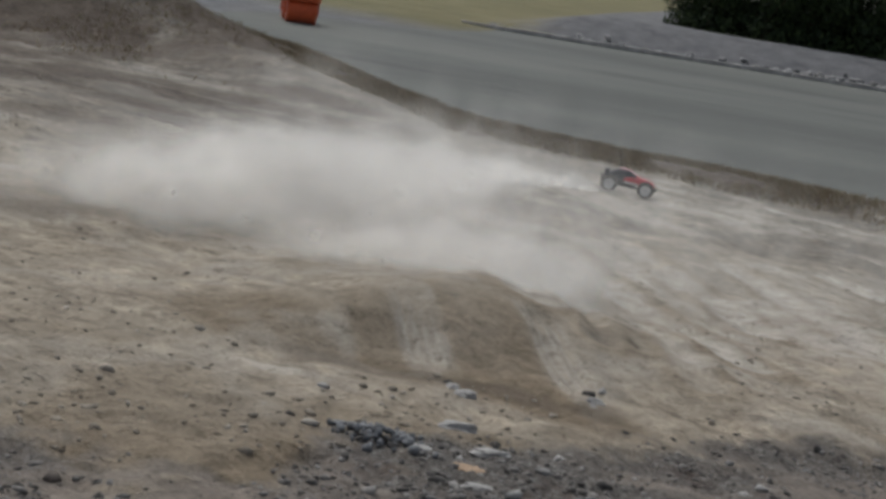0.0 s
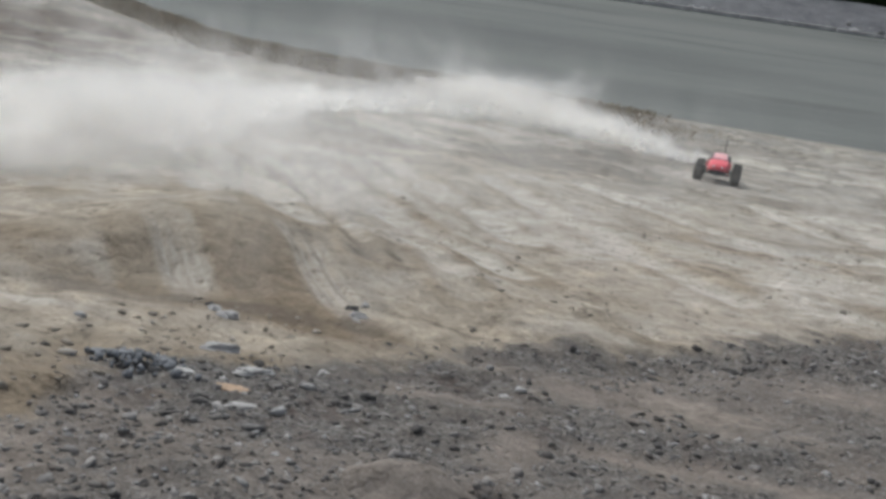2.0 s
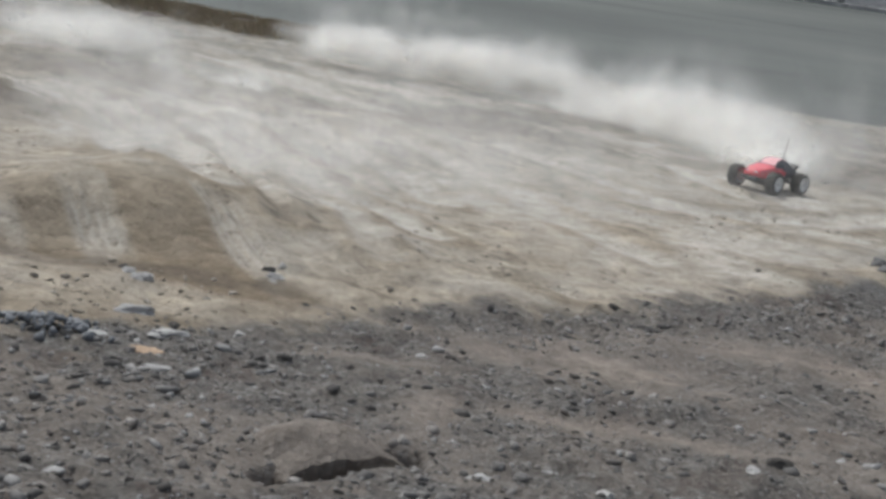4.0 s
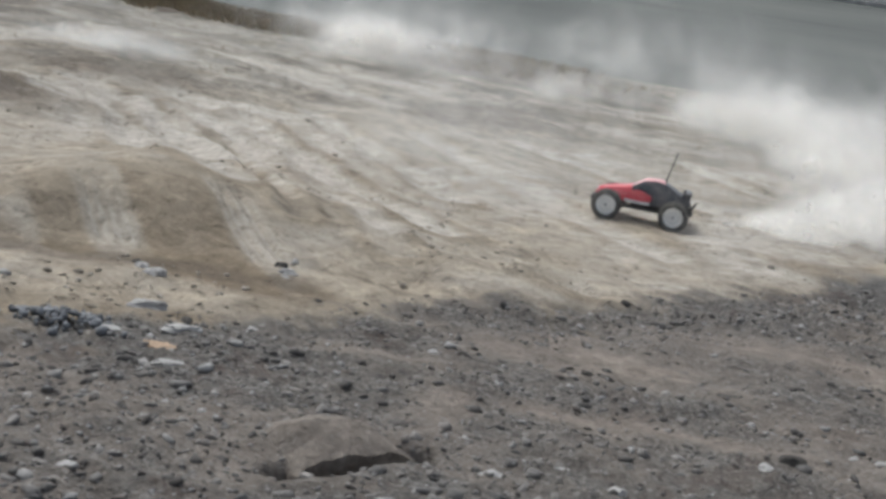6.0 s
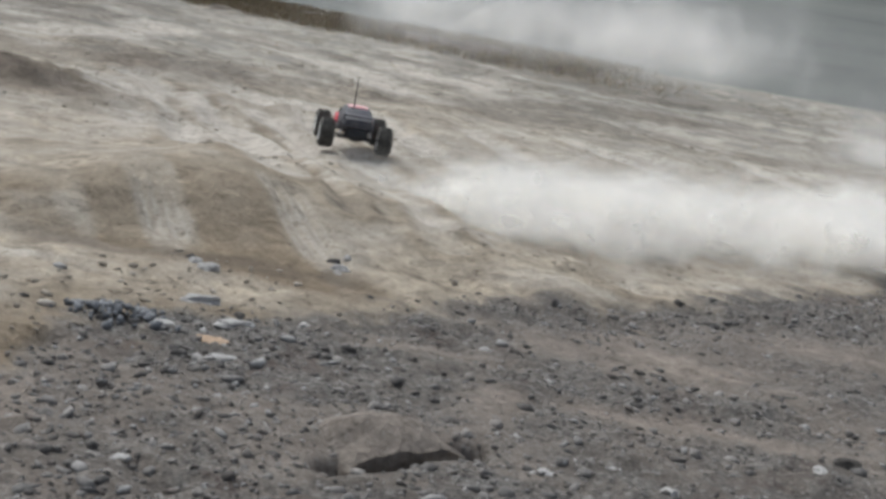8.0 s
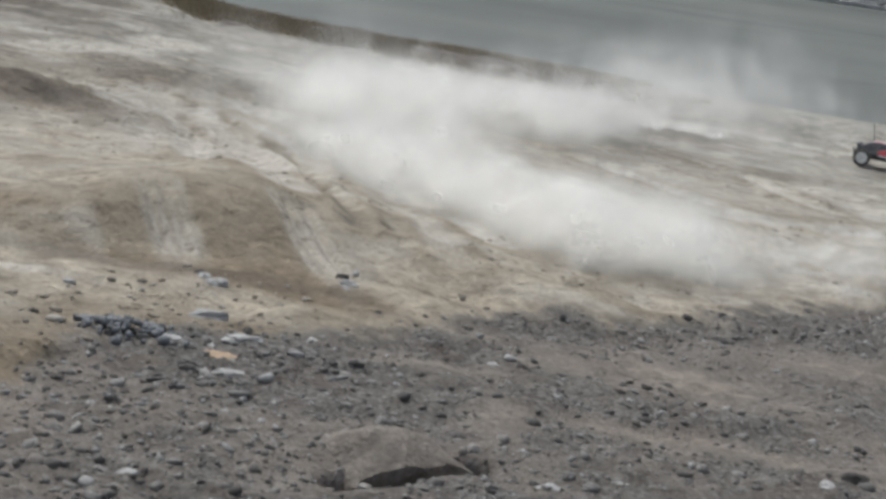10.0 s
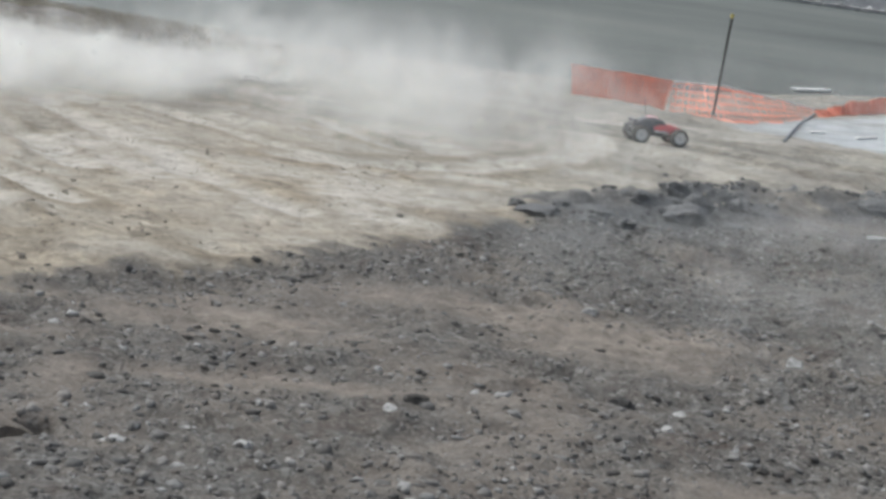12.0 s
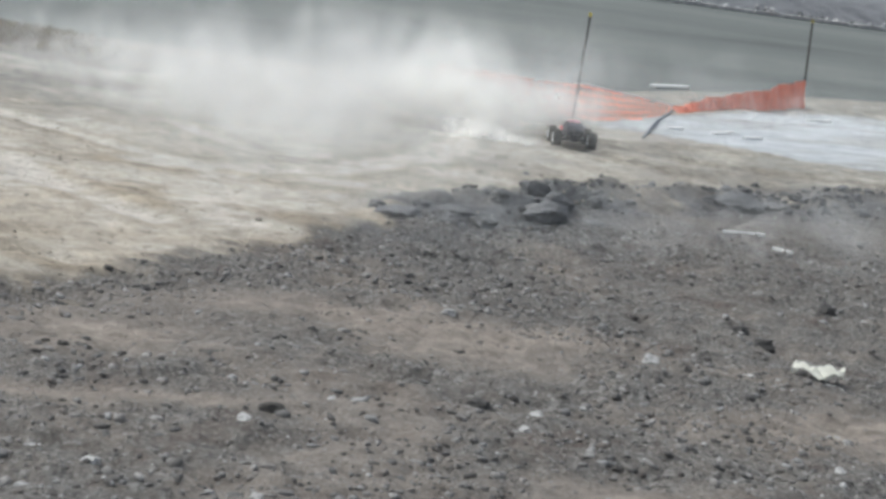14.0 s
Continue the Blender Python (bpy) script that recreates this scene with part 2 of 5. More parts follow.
def ground_material():
    m = Mat("bare_earth")
    grain = m.noise(55, 6, 0.7)
    crumb = m.noise(16, 5, 0.65)
    blotch = m.noise(1.3, 6, 0.65)
    streak = m.noise(2.6, 6, 0.65, (1.1, 0.8, 1))
    sand = m.ramp(blotch, [(0.3, (0.25, 0.208, 0.158)), (0.5, (0.36, 0.307, 0.24)), (0.7, (0.46, 0.402, 0.32))])
    sand = m.mix(m.math("MULTIPLY", m.math("SUBTRACT", 1.0, m.attr("warm")), 0.55), sand, m.ramp(blotch, [(0.3, (0.19, 0.183, 0.165)), (0.7, (0.37, 0.36, 0.325))]))
    scuff = m.noise(7.0, 7, 0.72)
    sand = m.mix(0.75, sand, m.ramp(scuff, [(0.36, (0.12, 0.11, 0.1)), (0.5, (0.5, 0.5, 0.5)), (0.64, (0.82, 0.81, 0.79))]), "OVERLAY")
    sand = m.mix(m.ramp(streak, [(0.42, (0, 0, 0)), (0.62, (0.8, 0.8, 0.8))]), sand, m.mix(m.attr("warm"), (0.27, 0.258, 0.235), (0.33, 0.285, 0.225)))
    sand = m.mix(m.ramp(m.noise(5.5, 6, 0.7), [(0.54, (0, 0, 0)), (0.68, (0.7, 0.7, 0.7))]), sand, (0.15, 0.13, 0.105))
    sand = m.mix(m.attr("brown"), sand, m.ramp(crumb, [(0.3, (0.17, 0.132, 0.09)), (0.7, (0.285, 0.228, 0.16))]))
    turned = m.node("Mapping", Vector=m.coord())
    turned.inputs["Rotation"].default_value = (0, 0, radians(-24.7))
    tread = m.node("TexWave", Vector=turned.outputs[0], Scale=7.2, Distortion=2.5, Detail=3.0, Detail_Scale=2.0)
    sand = m.mix(m.math("MULTIPLY", m.attr("lane"), m.ramp(tread.outputs["Color"], [(0.35, (0.3, 0.3, 0.3)), (0.7, (0.75, 0.75, 0.75))])), sand, (0.47, 0.43, 0.37))
    chalk = m.ramp(m.noise(9, 7, 0.72), [(0.34, (0.345, 0.31, 0.262)), (0.5, (0.49, 0.448, 0.388)), (0.66, (0.60, 0.56, 0.498))])
    pale = m.mix(m.attr("pale"), sand, chalk)
    marks = m.ramp(m.noise(17, 6, 0.75), [(0.56, (1, 1, 1)), (0.66, (0.55, 0.53, 0.5))])
    pale = m.mix(1.0, pale, marks, "MULTIPLY")
    pale = m.mix(m.attr("pale_flat"), pale, m.ramp(m.noise(2.5, 5, 0.6), [(0.3, (0.36, 0.37, 0.375)), (0.7, (0.52, 0.53, 0.535))]))
    stone = m.node("TexVoronoi", Vector=m.coord(), Scale=48.0)
    stone_tone = m.ramp(stone.outputs["Color"], [(0.1, (0.06, 0.056, 0.053)), (0.5, (0.13, 0.122, 0.112)), (0.92, (0.27, 0.258, 0.242))])
    flake = m.node("TexVoronoi", Vector=m.coord(), Scale=105.0)
    flake_tone = m.ramp(flake.outputs["Color"], [(0.1, (0.055, 0.048, 0.043)), (0.45, (0.12, 0.108, 0.097)), (0.8, (0.21, 0.194, 0.178)), (0.97, (0.34, 0.325, 0.305))])
    soil = m.ramp(m.noise(2.6, 6, 0.68), [(0.3, (0.072, 0.06, 0.051)), (0.52, (0.132, 0.115, 0.099)), (0.72, (0.21, 0.186, 0.16))])
    gravel = m.mix(m.ramp(m.noise(4.5, 5, 0.65), [(0.36, (0.2, 0.2, 0.2)), (0.6, (0.8, 0.8, 0.8))]), soil, flake_tone)
    gravel = m.mix(m.ramp(crumb, [(0.46, (0, 0, 0)), (0.60, (0.85, 0.85, 0.85))]), gravel, stone_tone)
    gravel = m.mix(m.ramp(m.noise(3.3, 4, 0.6, (1, 1, 1)), [(0.56, (0, 0, 0)), (0.7, (0.55, 0.55, 0.55))]), gravel, (0.085, 0.058, 0.046))
    trodden = m.ramp(m.noise(11, 6, 0.7), [(0.3, (0.15, 0.125, 0.103)), (0.5, (0.235, 0.2, 0.168)), (0.7, (0.325, 0.282, 0.238))])
    gravel = m.mix(m.attr("tan"), gravel, trodden)
    col = m.mix(m.attr("gravel"), pale, gravel)
    ash = m.ramp(m.noise(9, 5, 0.7), [(0.3, (0.075, 0.074, 0.075)), (0.7, (0.165, 0.163, 0.164))])
    col = m.mix(m.attr("ash"), col, ash)
    # dark soil colour, which also paints the shade at the ramp's foot
    humus_and_shade = m.ramp(m.noise(5, 6, 0.7), [(0.3, (0.05, 0.038, 0.029)), (0.7, (0.14, 0.109, 0.084))])
    col = m.mix(m.attr("humus_and_shade"), col, humus_and_shade)
    shoulder = m.ramp(m.noise(1.1, 6, 0.7), [(0.3, (0.10, 0.10, 0.105)), (0.7, (0.21, 0.21, 0.215))])
    col = m.mix(m.attr("bank"), col, shoulder)
    meadow = m.ramp(m.noise(0.35, 5, 0.7), [(0.3, (0.12, 0.11, 0.05)), (0.7, (0.21, 0.185, 0.095))])
    col = m.mix(m.attr("meadow"), col, meadow)
    col = m.mix(0.45, col, m.ramp(grain, [(0.3, (0.3, 0.3, 0.3)), (0.7, (0.72, 0.72, 0.72))]), "OVERLAY")
    h = m.math("ADD", m.math("MULTIPLY", grain, 0.4), m.math("MULTIPLY", crumb, 1.3))
    h = m.math("ADD", h, m.math("MULTIPLY", scuff, 2.6))
    m.bump(h, 0.8, 0.026)
    return m.out(col, 0.95)


def asphalt_material():
    m = Mat("dusty_asphalt")
    wide = m.noise(0.10, 5, 0.6, (0.5, 1.6, 1))
    col = m.ramp(wide, [(0.3, (0.10, 0.105, 0.098)), (0.55, (0.137, 0.143, 0.132)), (0.75, (0.172, 0.174, 0.158))])
    stain = m.ramp(m.noise(0.22, 3, 0.5, (0.45, 2.2, 1)), [(0.60, (1, 1, 1)), (0.68, (0.8, 0.8, 0.8))])
    col = m.mix(1.0, col, stain, "MULTIPLY")
    col = m.mix(0.3, col, m.ramp(m.noise(60, 3), [(0.3, (0.3, 0.3, 0.3)), (0.7, (0.7, 0.7, 0.7))]), "OVERLAY")
    m.b.inputs["Specular IOR Level"].default_value = 0.12
    m.bump(m.noise(90, 3), 0.25, 0.006)
    return m.out(col, 0.85)


def plain(name, color, rough=0.6, metal=0.0, vary=0.25, scale=14.0, bump=0.0):
    m = Mat(name)
    dark = tuple(c * (1 - vary) for c in color)
    light = tuple(min(1, c * (1 + vary)) for c in color)
    col = m.ramp(m.noise(scale, 5, 0.6), [(0.3, dark), (0.7, light)])
    if bump:
        m.bump(m.noise(scale * 3, 4), bump, 0.01)
    return m.out(col, rough, metal)


EARTH, ASPHALT = ground_material(), asphalt_material()
CONCRETE = plain("old_concrete", (0.36, 0.35, 0.33), 0.9, vary=0.35, scale=3, bump=0.3)


# ---- ground, road, kerb ----
def spread(parts):
    out = []
    for a, b, step in parts:
        out += list(np.arange(a, b - 1e-6, step))
    return np.array(out + [parts[-1][1]])


xs = spread([(-600, -100, 50), (-100, -30, 5), (-30, -14, 0.8), (-14, -6, 0.16), (-6, -2.2, 0.05), (-2.2, 0.2, 0.018), (0.2, 6, 0.03), (6, 11, 0.06), (11, 18, 0.16), (18, 40, 0.8), (40, 100, 5), (100, 600, 50)])
ys = spread([(-300, -40, 40), (-40, -4, 3), (-4, 2, 0.3), (2, 5, 0.025), (5, 6.5, 0.025), (6.5, 9, 0.04), (9, 13, 0.06), (13, 20, 0.09), (20, 30, 0.3), (30, 44, 1), (44, 60, 0.8), (60, 70, 0.35), (70, 100, 3), (100, 700, 60)])
me, co = mesh_grid("ground", xs, ys, ground_z)
gx, gy = co[:, 0], co[:, 1]
dv = gy - verge_y(gx)
jag = (fbm(gx, gy, 0.6, 5, 51) - 0.5) * 0.95
de = gy - edge_y(gx) + jag
near = 1 - smooth(-0.6, 0.2, dv + jag)
gravel = (1 - smooth(-0.16, 0.16, de + 0.7 * (fbm(gx, gy, 0.18, 3, 53) - 0.5))) * near
ash = smooth(2.0, 3.0, gx) * np.exp(-(((de - 0.1) / 0.75) ** 2)) * smooth(0.22, 0.45, fbm(gx, gy, 0.9, 3, 61)) * near
tracks = smooth(0.50, 0.66, fbm(gx, gy * 0.75, 0.6, 5, 71)) * (0.5 + 0.5 * smooth(0.35, 0.6, fbm(gx, gy, 2.5, 2, 73)))
band = np.exp(-(((gy - 15.6) / 1.4) ** 2)) * smooth(-3, 0, gx) + np.exp(-(((gy - 8.6 + 0.15 * gx) / 0.9) ** 2))
pale = np.clip(tracks * 0.7 + 0.6 * band * smooth(0.42, 0.62, fbm(gx, gy * 0.8, 0.55, 4, 77)), 0, 1)
marks = track_marks(gx, gy)
lanes = sum(smooth(tw * 1.15, tw * 0.75, np.abs(gx - tx + sl * (gy - 5.6) + 0.06 * jag)) * smooth(y0 - 0.1, y0 + 0.12, gy + 0.3 * jag) * (1 - smooth(y1 - 0.12, y1 + 0.12, gy + 0.3 * jag)) for tx, tw, sl, y0, y1 in LANES) * (0.35 + 0.65 * smooth(0.3, 0.6, fbm(gx, gy, 0.25, 3, 45)))
slant = gx + 0.46 * (gy - 5.6)
face = smooth(-1.17, -1.14, slant + 0.02 * jag) * smooth(-0.72, -0.75, slant + 0.02 * jag) * smooth(4.95, 5.1, gy + 0.15 * jag) * (1 - smooth(6.0, 6.35, gy + 0.3 * jag))
face = np.maximum(face, 0.8 * smooth(-1.62, -1.55, slant + 0.1 * jag) * smooth(-1.38, -1.42, slant) * smooth(5.05, 5.2, gy + 0.2 * jag) * (1 - smooth(5.75, 5.95, gy + 0.3 * jag)))
film = 0.45 * np.clip(np.exp(-(((gx - 0.6) / 3.2) ** 2) - ((gy - 9.0) / 2.6) ** 2) + np.exp(-(((gx - 4.8) / 2.6) ** 2) - ((gy - 12.6) / 2.4) ** 2), 0, 1) * smooth(0.25, 0.6, fbm(gx, gy * 0.7, 0.8, 5, 207))
pale = np.clip(pale + film + marks[1] * (0.35 + 0.65 * smooth(0.3, 0.55, fbm(gx, gy, 0.3, 3, 205))) - 0.5 * marks[2] - 0.9 * face, 0, 1) * (1 - gravel) * near * (0.3 + 0.7 * smooth(0.0, 1.3, de + 0.6 * (fbm(gx, gy, 0.5, 3, 55) - 0.5)))
brown = np.exp(-np.clip(de, 0, 9) / 0.8) * smooth(0.2, -1.2, gx) * smooth(0.3, 0.5, fbm(gx, gy, 0.7, 4, 85)) + 0.7 * np.exp(-np.clip(de, 0, 9) / 1.0) * smooth(-0.5, 0.8, gx) * smooth(0.35, 0.6, fbm(gx, gy, 0.5, 4, 88)) + 0.75 * face * (0.5 + 0.5 * fbm(gx, gy, 0.2, 4, 86))
bare = blobs(gx, gy, BARE)
brown = brown + 0.6 * marks[2] * smooth(14, 9, gy)
tan = np.clip(bare * (0.55 + 0.45 * fbm(gx, gy, 0.2, 3, 98)) + 0.5 * smooth(0.52, 0.70, fbm(gx, gy * 1.2, 0.7, 5, 98)), 0, 1) * gravel * (1 - 0.7 * smooth(4.5, 5.5, gx))
# brown earth along the ramp's foot, with its shade painted in
brown = brown + 0.9 * blobs(gx, gy, [(-1.3, 5.08, 0.5, 0.12), (-0.85, 5.2, 0.35, 0.14), (-0.5, 5.15, 0.3, 0.12), (-1.9, 5.3, 0.3, 0.3)])
pale = np.clip(pale + 0.5 * (1 - gravel) * blobs(gx, gy, [(-1.5, 4.72, 0.35, 0.08), (0.5, 5.75, 0.4, 0.12), (1.35, 6.6, 0.3, 0.12), (1.9, 7.3, 0.4, 0.18), (2.6, 8.6, 0.6, 0.3)]), 0, 1)
humus_and_shade = smooth(-1.1, 0.1, dv + 2.2 * jag) * (1 - smooth(3.2, 4.5, dv)) * (1 - smooth(0.8, 2.8, gx + 3 * jag)) * (0.72 + 0.28 * smooth(0.35, 0.55, fbm(gx, gy, 0.8, 4, 97)))
humus_and_shade = np.maximum(humus_and_shade, np.clip(np.exp(-(((gx + 11.5) / 5.2) ** 2) - ((gy - 23.0) / 4.6) ** 2) * 1.5 * smooth(0.2, 0.45, fbm(gx, gy, 1.5, 4, 83)), 0, 0.95))
humus_and_shade = np.maximum(humus_and_shade, 0.9 * np.exp(-(((gx + 3.0) / 0.8) ** 2) - ((gy - 8.8) / 0.5) ** 2) * smooth(0.15, 0.42, fbm(gx, gy, 0.4, 3, 81)))
humus_and_shade = np.maximum(humus_and_shade, 0.8 * np.exp(-(((gx + 2.5) / 0.7) ** 2) - ((gy - 11.6) / 1.0) ** 2) * smooth(0.2, 0.45, fbm(gx, gy, 0.5, 3, 89)))
humus_and_shade = np.maximum(humus_and_shade, 0.6 * np.clip(-marks[1], 0, 1))
humus_and_shade = np.maximum(humus_and_shade, 0.75 * smooth(0.40, 0.62, fbm(gx * 0.8, gy, 1.2, 4, 87)) * smooth(-2.5, -5.5, gx) * smooth(10, 14, gy) * (1 - smooth(2.5, 4, dv)))
humus_and_shade = np.maximum(humus_and_shade, smooth(0.56, 0.7, fbm(gx * 0.6, gy, 1.6, 4, 91)) * 0.35 * smooth(8, 12, gy) * near)
humus_and_shade = np.maximum(humus_and_shade, 0.55 * smooth(0.3, 0.55, fbm(gx, gy, 0.6, 4, 93)) * blobs(gx, gy, [(-2.5, 11.5, 0.8, 0.7), (0.4, 14.6, 0.9, 0.8), (2.0, 15.2, 0.9, 0.8), (-3.2, 6.5, 0.6, 0.35), (-2.8, 11.0, 0.5, 0.4), (-5.7, 18.1, 0.8, 1.3)]))
humus_and_shade = np.maximum(humus_and_shade, (0.35 + 0.5 * smooth(0.35, 0.6, fbm(gx, gy, 0.9, 4, 95))) * smooth(-3.6, -5.2, gx + 0.12 * (gy - 8)) * smooth(8.5, 11, gy) * (1 - 0.9 * blobs(gx, gy, [(-7.3, 17.5, 1.2, 1.8), (-7.2, 20.3, 1.4, 0.4), (-5.6, 19.7, 1.3, 0.3)])) * near)
bank = smooth(KERB_Y - 1, KERB_Y + 0.5, gy) * smooth(-14, -9, gx)
bank = np.maximum(bank, smooth(3.0, 4.0, dv) * (1 - smooth(KERB_Y - 3, KERB_Y, gy)))
meadow = smooth(50, 58, gy + 3 * jag) * smooth(-9, -13, gx + 4 * jag)
# pale bluish-grey patch of ground on the flat before the net
pale_flat = smooth(0.0, 0.35, gy - np.interp(gx, [7.4, 8.3, 9.0, 9.6, 11, 16], [15.8, 15.2, 14.4, 12.9, 12.0, 12.0]) + 0.6 * jag) * smooth(0.0, 0.5, np.interp(gx, [7.4, 8.2, 10.3, 14, 18], [15.8, 16.4, 18.2, 20.3, 21.3]) - gy + 0.6 * jag) * smooth(7.4, 7.9, gx) * (0.55 + 0.45 * smooth(0.3, 0.55, fbm(gx, gy * 2, 1.2, 4, 99)))
humus_and_shade = humus_and_shade * (1 - pale_flat)
# shade under the ramp's face, painted as dark blobs along its foot
humus_and_shade = np.maximum(humus_and_shade, 0.5 * blobs(gx, gy, [(-1.4, 5.04, 0.35, 0.08), (-0.98, 5.18, 0.28, 0.1), (-0.7, 5.2, 0.16, 0.12), (-0.42, 5.2, 0.12, 0.1)]) * (1 - gravel))
warm = smooth(16, 8, gy + 0.35 * np.abs(gx + 0.5) + 4 * jag)
for n, v in (("pale_flat", pale_flat), ("lane", np.clip(lanes, 0, 1)), ("warm", warm), ("gravel", gravel), ("ash", ash), ("tan", tan), ("brown", np.clip(brown, 0, 1) * (1 - gravel)), ("pale", pale), ("humus_and_shade", humus_and_shade), ("bank", bank), ("meadow", meadow)):
    mask(me, n, v)
me.materials.append(EARTH)
ground = tagged(new("ground", me), "dusty tan and grey construction-site ground with gravel", "ground", kind="structure")


def road_near(x):
    return verge_y(x) + 2.6


rx = spread([(-17, 40, 0.6), (40, 260, 20)])
road_me, rc = mesh_grid("road", rx, np.linspace(0, 1, 30), lambda a, b: a * 0)
far = np.where(rc[:, 0] < -13, np.interp(rc[:, 0], [-17, -13], [46, KERB_Y]), KERB_Y)
lo = np.minimum(road_near(rc[:, 0]), far - 0.5)
rc[:, 1] = lo + (far - lo) * rc[:, 1]
rc[:, 2] = ROAD_Z + 0.02 * (fbm(rc[:, 0], rc[:, 1], 5, 2, 5) - 0.5)
road_me.vertices.foreach_set("co", rc.ravel())
road_me.update()
road_me.materials.append(ASPHALT)
road = tagged(new("road", road_me), "wide grey asphalt road with faint darker streaks", "road", kind="structure")


# ---- building helpers ----
def part(name, bm, material, parent=None, label=""):
    me = bpy.data.meshes.new(name)
    bm.to_mesh(me)
    bm.free()
    me.materials.append(material)
    ob = new(name, me)
    ob.parent = parent
    return tagged(ob, label)


def place_on(x, y, sink=0.0):
    return float(ground_z(x, y)) - sink


def box(bm, size, m=Matrix(), bevel=0.0):
    r = bmesh.ops.create_cube(bm, size=1.0, matrix=m @ Matrix.Diagonal((*size, 1)))
    if bevel:
        edges = list({e for v in r["verts"] for e in v.link_edges})
        bmesh.ops.bevel(bm, geom=edges, offset=bevel, segments=2, affect="EDGES", profile=0.6)
    return bm


def rod(bm, a, b, ra, rb=None, seg=10):
    a, b = Vector(a), Vector(b)
    d = b - a
    m = Matrix.Translation((a + b) / 2) @ d.to_track_quat("Z", "Y").to_matrix().to_4x4()
    bmesh.ops.create_cone(bm, cap_ends=True, segments=seg, radius1=ra, radius2=ra if rb is None else rb, depth=d.length, matrix=m)
    return bm


def lathe(bm, rings, seg=28, axis="Y"):
    """Closed ring of profile points (radius, along) turned about an axis."""
    rows = []
    for k in range(seg):
        c, s = math.cos(2 * math.pi * k / seg), math.sin(2 * math.pi * k / seg)
        rows.append([bm.verts.new((r * c, a, r * s) if axis == "Y" else (r * c, r * s, a)) for r, a in rings])
    n = len(rings)
    for k in range(seg):
        p, q = rows[k], rows[(k + 1) % seg]
        for j in range(n):
            bm.faces.new((p[j], p[(j + 1) % n], q[(j + 1) % n], q[j]))
    bmesh.ops.recalc_face_normals(bm, faces=bm.faces)
    return bm


def soften(ob, angle=40):
    for p in ob.data.polygons:
        p.use_smooth = True
    ob.data.set_sharp_from_angle(angle=radians(angle))
    return ob


ICO = bmesh.new()
bmesh.ops.create_icosphere(ICO, subdivisions=1, radius=1.0)
ICO.verts.ensure_lookup_table()
ICO_V = np.array([v.co[:] for v in ICO.verts])
ICO_F = np.array([[v.index for v in f.verts] for f in ICO.faces])
ICO.free()


def scatter_stones(name, xy, radius, material, flat=0.65, sink=0.35, seed=1, base_z=None):
    """Many small broken stones in one mesh."""
    rng = np.random.default_rng(seed)
    n, k = len(radius), len(ICO_V)
    v = ICO_V[None] * (1 + rng.normal(0, 0.30, (n, k, 1)))
    v = v * np.stack([rng.uniform(0.75, 1.5, n), rng.uniform(0.6, 1.1, n), flat * rng.uniform(0.6, 1.2, n)], -1)[:, None]
    a, b = rng.uniform(0, 2 * np.pi, n), rng.normal(0, 0.35, n)
    x, y, z = v[..., 0], v[..., 1], v[..., 2]
    y, z = y * np.cos(b)[:, None] - z * np.sin(b)[:, None], y * np.sin(b)[:, None] + z * np.cos(b)[:, None]
    x, y = x * np.cos(a)[:, None] - y * np.sin(a)[:, None], x * np.sin(a)[:, None] + y * np.cos(a)[:, None]
    gz = ground_z(xy[:, 0], xy[:, 1]) if base_z is None else base_z
    co = np.stack([x * radius[:, None] + xy[:, :1], y * radius[:, None] + xy[:, 1:], z * radius[:, None] + (gz + radius * flat * (1 - 2 * sink))[:, None]], -1)
    faces = (ICO_F[None] + (np.arange(n) * k)[:, None, None]).reshape(-1, 3)
    me = bpy.data.meshes.new(name)
    me.vertices.add(n * k)
    me.vertices.foreach_set("co", co.ravel())
    me.loops.add(faces.size)
    me.loops.foreach_set("vertex_index", faces.ravel().astype(np.int32))
    me.polygons.add(len(faces))
    me.polygons.foreach_set("loop_start", np.arange(0, faces.size, 3, dtype=np.int32))
    me.update(calc_edges=True)
    me.materials.append(material)
    return new(name, me)


def stone_material(name, tones, by="island"):
    m = Mat(name)
    if by == "island":
        pick = m.node("NewGeometry").outputs["Random Per Island"]
    else:
        pick = m.node("ObjectInfo").outputs["Random"]
    step = 1.0 / len(tones)
    col = m.ramp(pick, [(min(1.0, i * step + 0.02), c) for i, c in enumerate(tones)])
    col = m.mix(0.5, col, m.ramp(m.noise(45, 4, 0.65), [(0.3, (0.25, 0.25, 0.25)), (0.7, (0.75, 0.75, 0.75))]), "OVERLAY")
    m.bump(m.noise(90, 3), 0.4, 0.004)
    return m.out(col, 0.92)


MIXED = stone_material("mixed_gravel", [(0.075, 0.07, 0.066), (0.12, 0.11, 0.101), (0.18, 0.17, 0.158), (0.06, 0.053, 0.048), (0.25, 0.239, 0.225), (0.13, 0.11, 0.096), (0.34, 0.332, 0.318), (0.09, 0.086, 0.083), (0.2, 0.188, 0.176)])
SANDY = stone_material("sandy_pebbles", [(0.19, 0.165, 0.135), (0.27, 0.237, 0.193), (0.33, 0.295, 0.245), (0.16, 0.14, 0.117), (0.40, 0.365, 0.315), (0.24, 0.208, 0.168), (0.30, 0.263, 0.213)])
PALE = stone_material("pale_rock", [(0.30, 0.29, 0.275), (0.40, 0.388, 0.368), (0.35, 0.34, 0.325)], "object")
DARK = stone_material("dark_rock", [(0.055, 0.052, 0.05), (0.075, 0.068, 0.06), (0.062, 0.058, 0.055)], "object")
